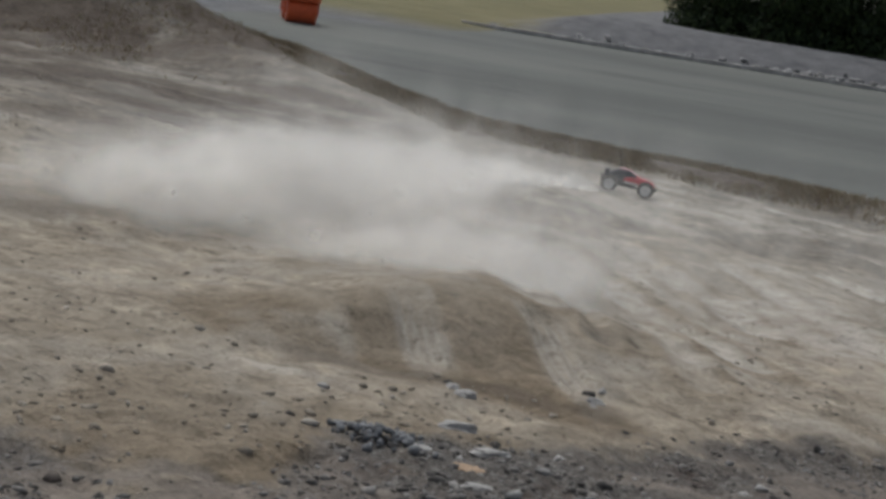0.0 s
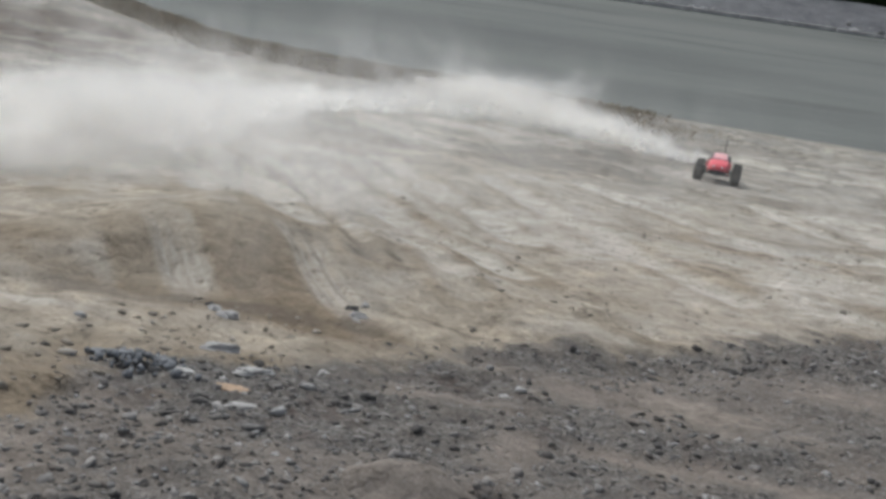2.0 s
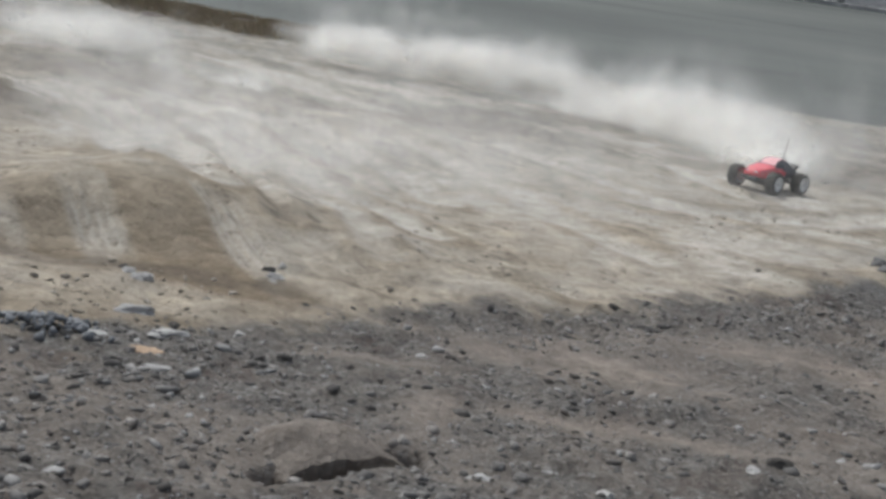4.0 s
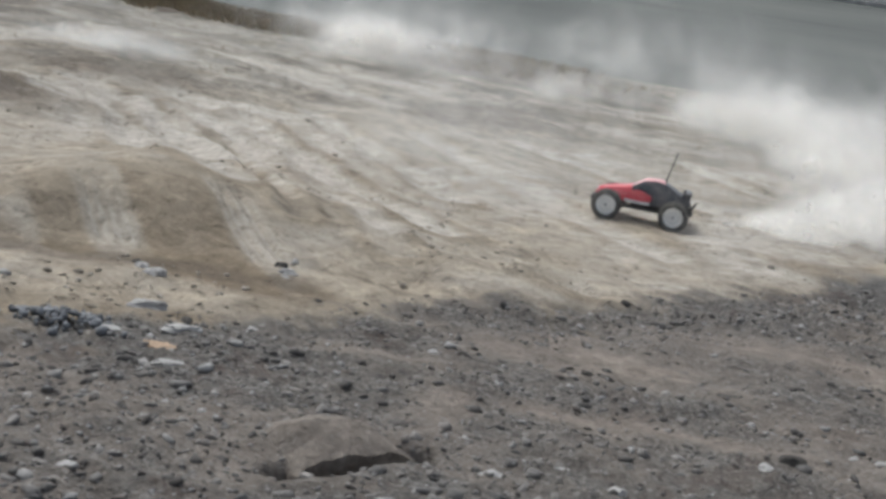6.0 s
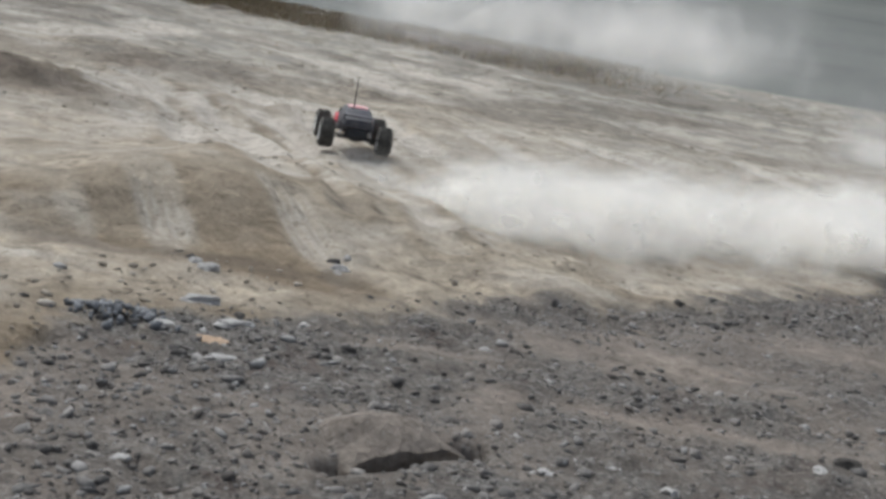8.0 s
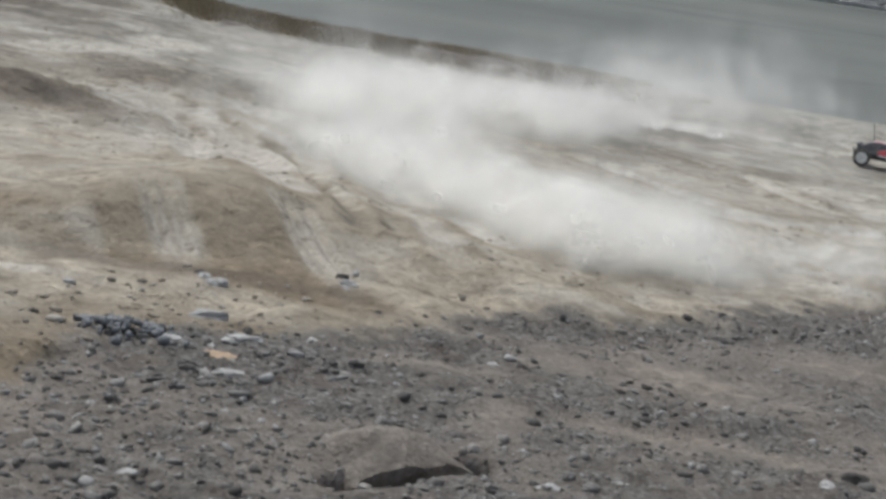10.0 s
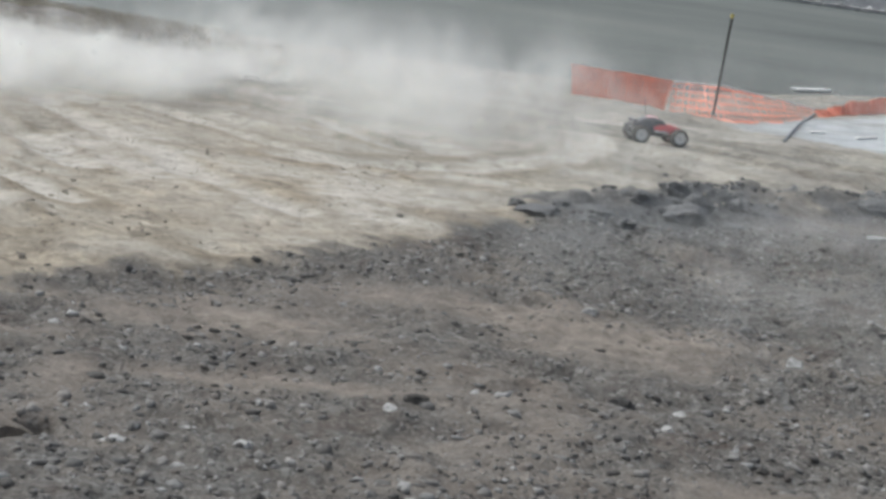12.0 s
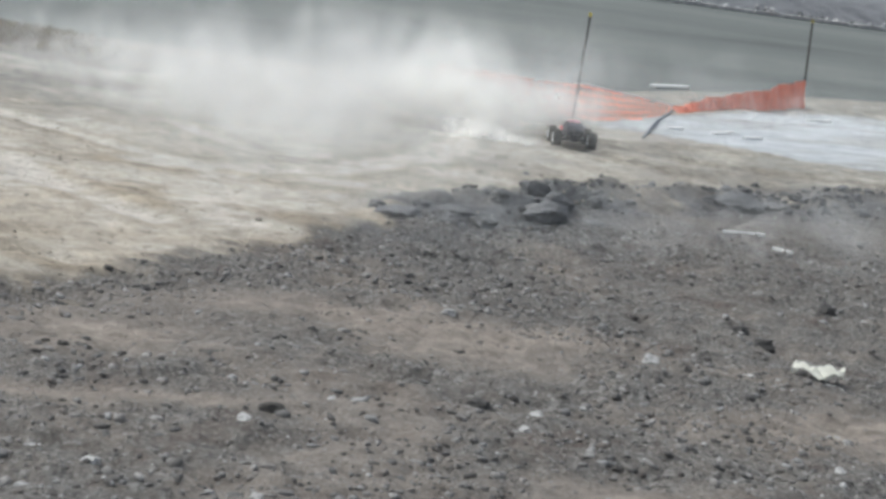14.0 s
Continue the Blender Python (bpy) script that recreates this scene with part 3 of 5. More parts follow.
ASHY = stone_material("ashen_clod", [(0.105, 0.103, 0.103), (0.145, 0.142, 0.14)], "object")
CLODDY = stone_material("ashen_crumbs", [(0.07, 0.069, 0.07), (0.115, 0.112, 0.112), (0.17, 0.168, 0.168), (0.09, 0.086, 0.083)])
RUBBLE = stone_material("broken_concrete", [(0.22, 0.215, 0.205), (0.34, 0.33, 0.32), (0.46, 0.45, 0.44), (0.12, 0.12, 0.12)])


def rock_bm(length, wide=0.7, high=0.5, seed=0, rough=0.36, sub=3):
    """One broken rock with flat facets and worn corners, its base near z = 0."""
    bm = bmesh.new()
    bmesh.ops.create_icosphere(bm, subdivisions=sub, radius=0.5)
    rng = random.Random(seed)
    planes = [(Vector((rng.gauss(0, 1), rng.gauss(0, 1), rng.gauss(0, 0.8))).normalized(), rng.uniform(0.3, 0.46)) for _ in range(9)]
    off = Vector((seed * 3.7, seed * 1.3, 0))
    for v in bm.verts:
        for n, d in planes:
            k = v.co.dot(n) - d
            if k > 0:
                v.co -= n * k * 0.9
        v.co *= 1 + rough * noise.fractal(v.co * 3.2 + off, 1.0, 2.0, 4)
        v.co = Vector((v.co.x * length, v.co.y * length * wide, (v.co.z + 0.22) * length * high))
    return bm


def rock(x, y, length, material, label, group, seed, wide=0.7, high=0.5, name="rock", turn=None, sink=0.0):
    ob = part(name, rock_bm(length, wide, high, seed, sub=3 if length > 0.05 else 2), material)
    ob.matrix_world = pose(x, y, place_on(x, y, 0.01 + sink * length), 0, 0, seed * 67 % 360 if turn is None else turn)
    soften(ob, 28)
    return tagged(ob, label, "rock", group)


# ---- kerb and rubble at the far side of the road ----
def kerb():
    base = tagged(new("kerb"), "grey concrete kerb along the far road edge", "kerb", kind="structure")
    base.location = (0, KERB_Y, ROAD_Z)
    unit = bmesh.new()
    box(unit, (1.96, 0.22, 0.30), pose(0, 0.11, 0.02), 0.03)
    first = part("kerb_stone", unit, CONCRETE, base)
    first.location = (-12, 0, 0)
    for i in range(1, 62):
        o = new("kerb_stone", first.data)
        o.parent = base
        o.location = (-12 + i * 2.0, 0.02 * math.sin(i * 1.7), 0.012 * math.sin(i * 2.3))
    return base


kerb()
rng = np.random.default_rng(5)
n = 900
rxs = np.concatenate([rng.uniform(-12, 70, 500), rng.normal(2.5, 1.5, 150), rng.normal(40, 5, 250)])
rys = KERB_Y + 0.45 + np.abs(rng.normal(0, 0.7, n))
rubble = scatter_stones("rubble", np.stack([rxs, rys], -1), rng.uniform(0.05, 0.24, n), RUBBLE, 0.7, 0.3, 6)
tagged(rubble, "pale broken concrete rubble strewn along the kerb", "rubble", kind="stuff")


# ---- dry grass on the verge ----
def grass_material():
    m = Mat("dry_grass")
    pick = m.node("NewGeometry").outputs["Random Per Island"]
    col = m.ramp(pick, [(0.0, (0.20, 0.145, 0.095)), (0.45, (0.32, 0.25, 0.165)), (0.7, (0.22, 0.20, 0.10)), (1.0, (0.45, 0.36, 0.25))])
    return m.out(col, 0.85)


def grass(name, xy, high, material, seed, spread_r=0.05):
    rng = np.random.default_rng(seed)
    n = len(xy)
    a = rng.uniform(0, 2 * np.pi, n)
    lean = rng.normal(0, 0.35, (n, 2)) * high[:, None]
    w = rng.uniform(0.004, 0.009, n)
    z = ground_z(xy[:, 0], xy[:, 1]) - 0.02
    p0 = np.stack([xy[:, 0] - w * np.cos(a), xy[:, 1] - w * np.sin(a), z], -1)
    p1 = np.stack([xy[:, 0] + w * np.cos(a), xy[:, 1] + w * np.sin(a), z], -1)
    mid = np.stack([xy[:, 0] + lean[:, 0] * 0.4, xy[:, 1] + lean[:, 1] * 0.4, z + high * 0.6], -1)
    tip = np.stack([xy[:, 0] + lean[:, 0], xy[:, 1] + lean[:, 1], z + high], -1)
    co = np.stack([p0, p1, mid, tip], 1).reshape(-1, 3)
    i = np.arange(n) * 4
    faces = np.concatenate([np.stack([i, i + 1, i + 2], -1), np.stack([i + 1, i + 3, i + 2], -1)])
    me = bpy.data.meshes.new(name)
    me.from_pydata(co.tolist(), [], faces.tolist())
    me.materials.append(material)
    return new(name, me)


DRYGRASS = grass_material()
n = 80000
gxs = rng.uniform(-16, 3.0, n)
gd = rng.beta(1.8, 1.6, n) * 3.4 - 0.9
gys = verge_y(gxs) + gd
clump = fbm(gxs, gys, 1.1, 3, 101)
keep = (clump > 0.36) & (rng.uniform(0, 1, n) > smooth(0.0, 2.8, gxs + 4 * (clump - 0.5))) & (fbm(gxs, gys, 0.5, 2, 107) > 0.3)
gxy = np.stack([gxs, gys], -1)[keep]
ghigh = (0.03 + 0.13 * clump[keep]) * rng.uniform(0.5, 1.25, keep.sum())
tagged(grass("verge_grass", gxy, ghigh, DRYGRASS, 8), "brown dry grass along the road verge", "grass", kind="stuff")
n = 16000
hxs, hys = rng.normal(-11.5, 2.6, n), rng.normal(22.5, 2.6, n)
hk = (fbm(hxs, hys, 1.3, 3, 113) > 0.5) & (hys < verge_y(hxs) + 1.5)
tagged(grass("heath", np.stack([hxs, hys], -1)[hk], rng.uniform(0.02, 0.12, hk.sum()), DRYGRASS, 10), "withered brown scrub on the dark spoil heap", "grass", kind="stuff")
n = 700
wxs = rng.uniform(-6, 8, n)
wys = rng.uniform(12, 17.5, n)
wk = fbm(wxs, wys, 0.8, 2, 109) > 0.62
tagged(grass("weeds", np.stack([wxs, wys], -1)[wk], rng.uniform(0.03, 0.09, wk.sum()), DRYGRASS, 9), "sparse withered weeds in the dust", "weeds", kind="stuff")


# ---- trees on the bank ----
def foliage_material():
    m = Mat("dark_foliage")
    pick = m.node("NewGeometry").outputs["Random Per Island"]
    col = m.ramp(pick, [(0.0, (0.014, 0.024, 0.01)), (0.5, (0.026, 0.042, 0.015)), (1.0, (0.06, 0.085, 0.028))])
    m.b.inputs["Transmission Weight"].default_value = 0.0
    return m.out(col, 0.7)


BARK = plain("bark", (0.09, 0.07, 0.05), 0.95, vary=0.4, scale=9, bump=0.5)
LEAF = foliage_material()


def tree(x, y, tall, seed):
    r = random.Random(seed)
    base = tagged(new("tree"), "dense dark green leafy tree on the bank", "tree", "trees beyond the road")
    base.location = (x, y, place_on(x, y, 0.05))
    bm = bmesh.new()
    rod(bm, (0, 0, 0), (0.1, 0.05, tall * 0.6), 0.2, 0.09, 9)
    limbs = []
    for i in range(9):
        a, z = i * 2.4 + r.random(), tall * (0.02 + 0.065 * i)
        tip = Vector((math.cos(a) * tall * 0.22, math.sin(a) * tall * 0.22, z + tall * 0.16))
        rod(bm, (0, 0, z), tip, 0.07, 0.025, 6)
        limbs.append(tip)
    part("trunk", bm, BARK, base)
    rng = np.random.default_rng(seed)
    n = 9000
    which = rng.integers(0, len(limbs) + 7, n)
    cen = np.array([l[:] for l in limbs] + [(0, 0, tall * 0.8), (0.3, 0.2, tall * 0.55), (-0.2, 0.3, tall * 0.2)] + [(tall * 0.17 * math.cos(a), tall * 0.17 * math.sin(a), tall * 0.05) for a in (0.3, 1.9, 3.4, 5.0)])[which]
    d = rng.normal(0, 1, (n, 3))
    d /= np.linalg.norm(d, axis=1)[:, None]
    p = cen + d * (rng.uniform(0.3, 1.0, (n, 1)) ** 0.5) * tall * np.array([0.19, 0.19, 0.16])
    p[:, 2] = np.maximum(p[:, 2], 0.1)
    u = rng.normal(0, 1, (n, 3))
    u /= np.linalg.norm(u, axis=1)[:, None]
    w = np.cross(u, d)
    s = rng.uniform(0.07, 0.16, (n, 1))
    co = np.stack([p - u * s, p + w * s * 0.6, p + u * s, p - w * s * 0.6], 1).reshape(-1, 3)
    me = bpy.data.meshes.new("crown")
    me.from_pydata(co.tolist(), [], (np.arange(n * 4).reshape(-1, 4)).tolist())
    me.materials.append(LEAF)
    crown = new("crown", me)
    crown.parent = base
    return base


first_trees = [tree(-3.2, 72.5, 6.5, 3), tree(-0.4, 71.5, 7.5, 4)]
for i in range(11):
    src = first_trees[i % 2]
    tx, ty = 1.6 + i * 2.1, 71.6 + 1.3 * math.sin(i * 2.1)
    copy_thing(src, pose(tx, ty, place_on(tx, ty, 0.05), 0, 0, 70 * i + 20))
for i in range(7):
    tx, ty = -3 + i * 4.0, 76.0 + math.sin(i * 1.3)
    copy_thing(first_trees[(i + 1) % 2], pose(tx, ty, place_on(tx, ty, 0.05), 0, 0, 50 * i + 130))


# ---- road roller ----
ORANGE = plain("orange_paint", (0.55, 0.10, 0.035), 0.45, vary=0.15, scale=6)
BLACK = plain("black_rubber", (0.022, 0.022, 0.024), 0.8, vary=0.3, scale=20, bump=0.2)
BLUE = plain("blue_plastic", (0.04, 0.09, 0.20), 0.5, vary=0.2)
GLASS_DARK = plain("smoked_panel", (0.05, 0.06, 0.07), 0.25, vary=0.2)


def road_roller(x, y, turn):
    base = tagged(new("road_roller"), "small orange tandem road roller standing on the road", "roller")
    base.matrix_world = pose(x, y, ROAD_Z, 0, 0, turn)
    for dx in (-0.72, 0.72):
        bm = bmesh.new()
        lathe(bm, [(0.33, -0.48), (0.36, -0.45), (0.36, 0.45), (0.33, 0.48), (0.06, 0.46), (0.06, -0.46)], 36)
        drum = soften(part("drum", bm, ORANGE, base))
        drum.location = (dx, 0, 0.36)
        bm = bmesh.new()
        for s in (-1, 1):
            box(bm, (0.16, 0.05, 0.46), pose(dx, s * 0.52, 0.5), 0.015)
        box(bm, (0.62, 1.12, 0.22), pose(dx, 0, 0.80), 0.05)
        part("drum_yoke", bm, ORANGE, base)
    bm = bmesh.new()
    box(bm, (0.9, 0.94, 0.42), pose(-0.66, 0, 1.08), 0.07)
    part("engine_cover", bm, ORANGE, base)
    bm = bmesh.new()
    box(bm, (0.75, 0.86, 0.36), pose(0.5, 0, 0.98), 0.06)
    part("front_frame", bm, ORANGE, base)
    bm = bmesh.new()
    box(bm, (0.5, 0.55, 0.16), pose(0.02, 0, 1.20), 0.04)
    box(bm, (0.14, 0.55, 0.5), pose(-0.24, 0, 1.46, 0, -8), 0.04)
    part("seat", bm, BLUE, base)
    bm = bmesh.new()
    box(bm, (0.25, 0.6, 0.3), pose(0.62, 0, 1.28, 0, 20), 0.04)
    part("console", bm, GLASS_DARK, base)
    bm = bmesh.new()
    rod(bm, (0.55, 0, 1.35), (0.42, 0, 1.55), 0.02)
    lathe(bm, [(0.17, 1.55), (0.19, 1.56), (0.19, 1.58), (0.17, 1.59)], 20, "Z")
    part("steering_wheel", bm, BLACK, base)
    bm = bmesh.new()
    for s in (-1, 1):
        rod(bm, (-0.34, s * 0.42, 1.1), (-0.34, s * 0.42, 2.25), 0.03)
    rod(bm, (-0.34, -0.45, 2.25), (-0.34, 0.45, 2.25), 0.03)
    part("roll_bar", bm, BLACK, base)
    return base


road_roller(-14.9, 44.6, -66)


# ---- stakes, safety net and laths ----
WOODSTAKE = plain("weathered_stake", (0.055, 0.05, 0.045), 0.85, vary=0.35, scale=20, bump=0.3)
WHITEWOOD = plain("white_painted_lath", (0.68, 0.67, 0.64), 0.7, vary=0.12, scale=12)
YELLOW = plain("yellow_cap", (0.45, 0.36, 0.08), 0.6)


def stake(x, y, tall, lean):
    base = tagged(new("stake"), "thin dark stake carrying the orange safety net", "stake", "net stakes")
    base.location = (x, y, place_on(x, y))
    bm = bmesh.new()
    rod(bm, (0, 0, -0.08), (lean, 0, tall), 0.019, 0.016, 10)
    part("post", bm, WOODSTAKE, base)
    bm = bmesh.new()
    rod(bm, (lean * 0.98, 0, tall - 0.01), (lean, 0, tall + 0.04), 0.020, 0.016, 10)
    part("cap", bm, YELLOW, base, "small yellowish cap")


stake(7.90, 16.57, 1.28, 0.0)
stake(13.95, 20.65, 1.42, -0.13)


def net_material():
    m = Mat("orange_safety_net")
    col = m.ramp(m.noise(5, 4, 0.6), [(0.3, (0.74, 0.19, 0.11)), (0.7, (0.88, 0.29, 0.18))])
    return m.out(col, 0.55)


NET = net_material()


def net(name, low, top, cell, strip, label, seed, sag=0.03, rows=9):
    """A length of plastic mesh between a lower and an upper line of points; each strand is a flat band."""
    rng = random.Random(seed)
    base = tagged(new("safety_net"), label, "safety net", "orange safety net")
    base.location = low[0]
    low = [Vector(p) - base.location for p in low]
    top = [Vector(p) - base.location for p in top]
    length = sum((low[i + 1] - low[i]).length for i in range(len(low) - 1))

    def along(pts, s):
        s = min(max(s, 0), 1) * (len(pts) - 1)
        i = min(int(s), len(pts) - 2)
        return pts[i].lerp(pts[i + 1], s - i)

    def at(s, h):
        p = along(low, s).lerp(along(top, s), h)
        wave = 0.035 * math.sin(s * length * 9 + 2.2 * h + seed) + 0.02 * math.sin(s * length * 23 + seed * 2)
        return p + Vector((0.3, -1, 0)) * wave * (0.3 + 0.7 * h) - Vector((0, 0, sag * math.sin(math.pi * ((s * length / 1.2) % 1)) * h))

    n = int(length / cell)
    for i in range(n + 1):
        bm = bmesh.new()
        s0, s1 = i / n, i / n + strip / length
        prev = None
        for j in range(9):
            pair = (bm.verts.new(at(s0, j / 8)), bm.verts.new(at(s1, j / 8)))
            if prev:
                bm.faces.new((prev[0], prev[1], pair[1], pair[0]))
            prev = pair
        part("upright_strand", bm, NET, base)
    for j in range(rows):
        bm = bmesh.new()
        h = j / (rows - 1)
        th = 0.36 * strip / 0.32 * (1.0 if 0 < j < rows - 1 else 1.5)
        prev = None
        for i in range(n * 2 + 1):
            s = i / (n * 2)
            off = Vector((0, -0.004, 0))
            pair = (bm.verts.new(at(s, h - th) + off), bm.verts.new(at(s, h + th) + off))
            if prev:
                bm.faces.new((prev[0], pair[0], pair[1], prev[1]))
            prev = pair
        part("cross_strand", bm, NET, base)
    return base


def on_ground(x, y, up=0.0):
    return (x, y, place_on(x, y) + up)


net("net", [on_ground(6.45, 17.9, 0.02), on_ground(7.0, 17.6, 0.02), on_ground(7.55, 17.3, 0.02)], [on_ground(6.4, 17.95, 0.36), on_ground(7.0, 17.65, 0.40), on_ground(7.6, 17.35, 0.36)], 0.05, 0.032, "faded orange plastic safety net standing on bare ground", 1)
net("net", [on_ground(7.6, 17.25, 0.0), on_ground(8.0, 16.2, 0.01), on_ground(8.9, 16.7, 0.01), on_ground(10.2, 18.2, 0.01)], [on_ground(7.65, 17.35, 0.36), on_ground(8.2, 17.2, 0.35), on_ground(9.1, 17.6, 0.24), on_ground(10.3, 18.4, 0.08)], 0.10, 0.022, "stretched orange safety net sagging from a dark stake", 2, 0.0, 5)
net("net", [on_ground(10.3, 18.25, 0.0), on_ground(11.2, 18.8, 0.0), on_ground(12.4, 19.4, 0.0), on_ground(13.95, 20.55, 0.02)], [on_ground(10.3, 18.4, 0.08), on_ground(11.2, 18.9, 0.19), on_ground(12.4, 19.5, 0.30), on_ground(13.9, 20.62, 0.46)], 0.04, 0.036, "bunched bright orange safety net tied to a stake", 3)
bm = bmesh.new()
rope = [Vector(on_ground(7.62, 17.34, 0.37)), Vector(on_ground(8.3, 17.25, 0.355)), Vector(on_ground(9.1, 17.62, 0.25)), Vector(on_ground(10.3, 18.42, 0.085))]
for a, b in zip(rope, rope[1:]):
    rod(bm, a, b, 0.012, 0.012, 6)
tagged(part("rope", bm, WHITEWOOD), "pale rope along the top edge of the net", "rope")


def lath(x0, y0, x1, y1, width=0.035, z_up=0.012, name="lath", label="white painted wooden lath lying on the ground"):
    a, b = Vector(on_ground(x0, y0, z_up)), Vector(on_ground(x1, y1, z_up))
    bm = bmesh.new()
    d = b - a
    m = d.to_track_quat("X", "Z").to_matrix().to_4x4()
    box(bm, (d.length, width, 0.02), m, 0.004)
    ob = part(name, bm, WHITEWOOD)
    ob.location = (a + b) / 2
    return tagged(ob, label, "lath", "white laths")


lath(8.88, 15.86, 9.14, 15.95, 0.05)
lath(9.42, 15.67, 9.84, 15.92, 0.05)
lath(9.76, 15.50, 10.10, 15.62, 0.05)
lath(12.5, 18.25, 13.3, 18.85, 0.08)
lath(5.46, 8.60, 5.74, 8.50, 0.028)
lath(5.54, 8.07, 5.59, 7.92, 0.022)
bm = bmesh.new()
box(bm, (1.15, 0.16, 0.05), pose(0, 0, 0, 0, 0, 27), 0.01)
ob = part("lath", bm, WHITEWOOD)
ob.location = (13.85, 25.1, ROAD_Z + 0.035)
tagged(ob, "white board lying on the grey road", "lath", "white laths")
bm = bmesh.new()
for a, b in ((on_ground(10.25, 18.3, 0.03), on_ground(9.0, 16.4, 0.02)), (on_ground(9.0, 16.4, 0.02), on_ground(7.95, 14.7, 0.015))):
    rod(bm, a, b, 0.016, 0.016, 6)
tagged(part("hose", bm, plain("grey_hose", (0.16, 0.17, 0.19), 0.6)), "thin grey hose lying on the ground beside the net", "hose")


# ---- rocks and clods where the gravel meets the packed earth ----
FLAT_ROCKS = [(-0.87, 4.52, 0.16), (-0.72, 4.34, 0.13), (-0.93, 4.19, 0.11), (-0.69, 3.99, 0.12), (-0.75, 3.05, 0.075), (-0.67, 3.18, 0.055), (0.26, 3.53, 0.085), (0.46, 3.68, 0.056)]
PALE_ROCKS = [(-1.0, 5.02, 0.07), (-0.94, 4.98, 0.09), (-0.5, 5.33, 0.085), (-0.49, 5.5, 0.06), (-1.36, 4.56, 0.06), (-0.52, 4.54, 0.056), (-0.5, 5.26, 0.047), (-0.95, 4.94, 0.061), (-0.27, 4.63, 0.038), (0.09, 4.70, 0.049), (0.60, 3.53, 0.06), (1.08, 3.91, 0.057), (3.05, 5.06, 0.106), (2.12, 4.11, 0.076), (2.0, 3.93, 0.054), (2.3, 5.53, 0.073), (3.0, 3.64, 0.055)]
DARK_ROCKS = [(-0.53, 5.42, 0.06), (-1.03, 5.08, 0.05), (-1.06, 4.22, 0.07), (-1.0, 4.15, 0.055), (-1.1, 4.13, 0.06), (-0.97, 4.24, 0.045), (-1.15, 4.2, 0.05), (-0.73, 4.47, 0.056), (-0.58, 4.59, 0.038), (-0.35, 5.08, 0.038), (-0.18, 5.14, 0.036), (-0.48, 3.76, 0.024), (-1.35, 4.16, 0.043), (0.05, 5.44, 0.042), (0.16, 5.43, 0.042), (0.36, 5.51, 0.056), (0.91, 6.0, 0.061), (0.81, 4.65, 0.048), (1.0, 4.52, 0.052), (1.2, 4.06, 0.085), (0.62, 4.67, 0.058)]
DARKER_ROCKS = [(1.59, 5.08, 0.042), (1.27, 5.14, 0.034), (3.84, 5.65, 0.107), (3.79, 5.37, 0.103), (4.63, 6.12, 0.133), (3.07, 5.67, 0.065), (1.92, 4.15, 0.084), (2.18, 3.63, 0.052), (2.89, 4.58, 0.043), (2.79, 3.66, 0.045), (-1.75, 4.46, 0.045)]
CLODS = [(4.22, 9.1, 0.22), (4.27, 8.85, 0.25), (3.4, 8.0, 0.2), (4.55, 9.05, 0.11), (4.58, 8.95, 0.15), (4.68, 9.1, 0.1), (5.1, 9.35, 0.11), (7.25, 10.0, 0.14), (7.6, 10.0, 0.16), (7.45, 10.15, 0.1), (4.91, 10.9, 0.07), (5.17, 10.4, 0.075), (4.27, 7.57, 0.045), (4.89, 7.22, 0.06), (6.1, 9.95, 0.1), (3.75, 8.6, 0.14), (2.75, 8.1, 0.12), (3.1, 8.3, 0.14), (4.05, 8.75, 0.13), (4.4, 8.6, 0.12)]
EARTH_SLABS = [(4.0, 8.45, 0.42, 8, 0.36), (2.85, 8.02, 0.34, 14, 0.2), (3.3, 8.3, 0.30, 5, 0.24), (6.3, 9.85, 0.6, 8, 0.28), (4.38, 8.5, 0.28, -12, 0.22), (6.75, 9.95, 0.34, 0, 0.25)]
for i, (x, y, s) in enumerate(FLAT_ROCKS):
    rock(x, y, s, PALE, "flat pale grey stone on the dirt", "flat stones", i, 0.55, 0.28, "flat_stone", 8 + 13 * (i % 3))
for i, (x, y, s) in enumerate(PALE_ROCKS):
    rock(x, y, s, PALE, "pale grey broken stone among the gravel", "pale stones", 20 + i, 0.75, 0.55)
for i, (x, y, s) in enumerate(DARK_ROCKS + DARKER_ROCKS):
    rock(x, y, s, DARK, "dark grey broken stone among the gravel", "dark stones", 40 + i, 0.75, 0.6)
for i, (x, y, s) in enumerate(CLODS):
    rock(x, y, s, ASHY, "dark lumpy clod of ashen soil", "dark clods", 80 + i, 0.8, 0.7, "clod", None, 0.06)
for i, (x, y, s, turn, high) in enumerate(EARTH_SLABS):
    rock(x, y, s, ASHY, "flat grey slab of broken earth", "earth slabs", 110 + i, 0.55, high, "earth_slab", turn, 0.01)


OCHRE = stone_material("ochre_stone", [(0.36, 0.26, 0.17), (0.40, 0.29, 0.20)], "object")
rock(-0.77, 4.14, 0.13, OCHRE, "flat ochre stone half buried in the gravel", "", 131, 0.6, 0.22, "flat_stone", 15, 0.03)
heap_rng = np.random.default_rng(77)
hx, hy = heap_rng.normal(-1.06, 0.075, 110), heap_rng.normal(4.21, 0.05, 110)
hz = ground_z(hx, hy) + 0.035 * np.exp(-(((hx + 1.06) / 0.09) ** 2) - ((hy - 4.21) / 0.07) ** 2)
BLUISH = stone_material("bluish_chippings", [(0.11, 0.114, 0.12), (0.17, 0.175, 0.183), (0.28, 0.285, 0.293), (0.13, 0.133, 0.138)])
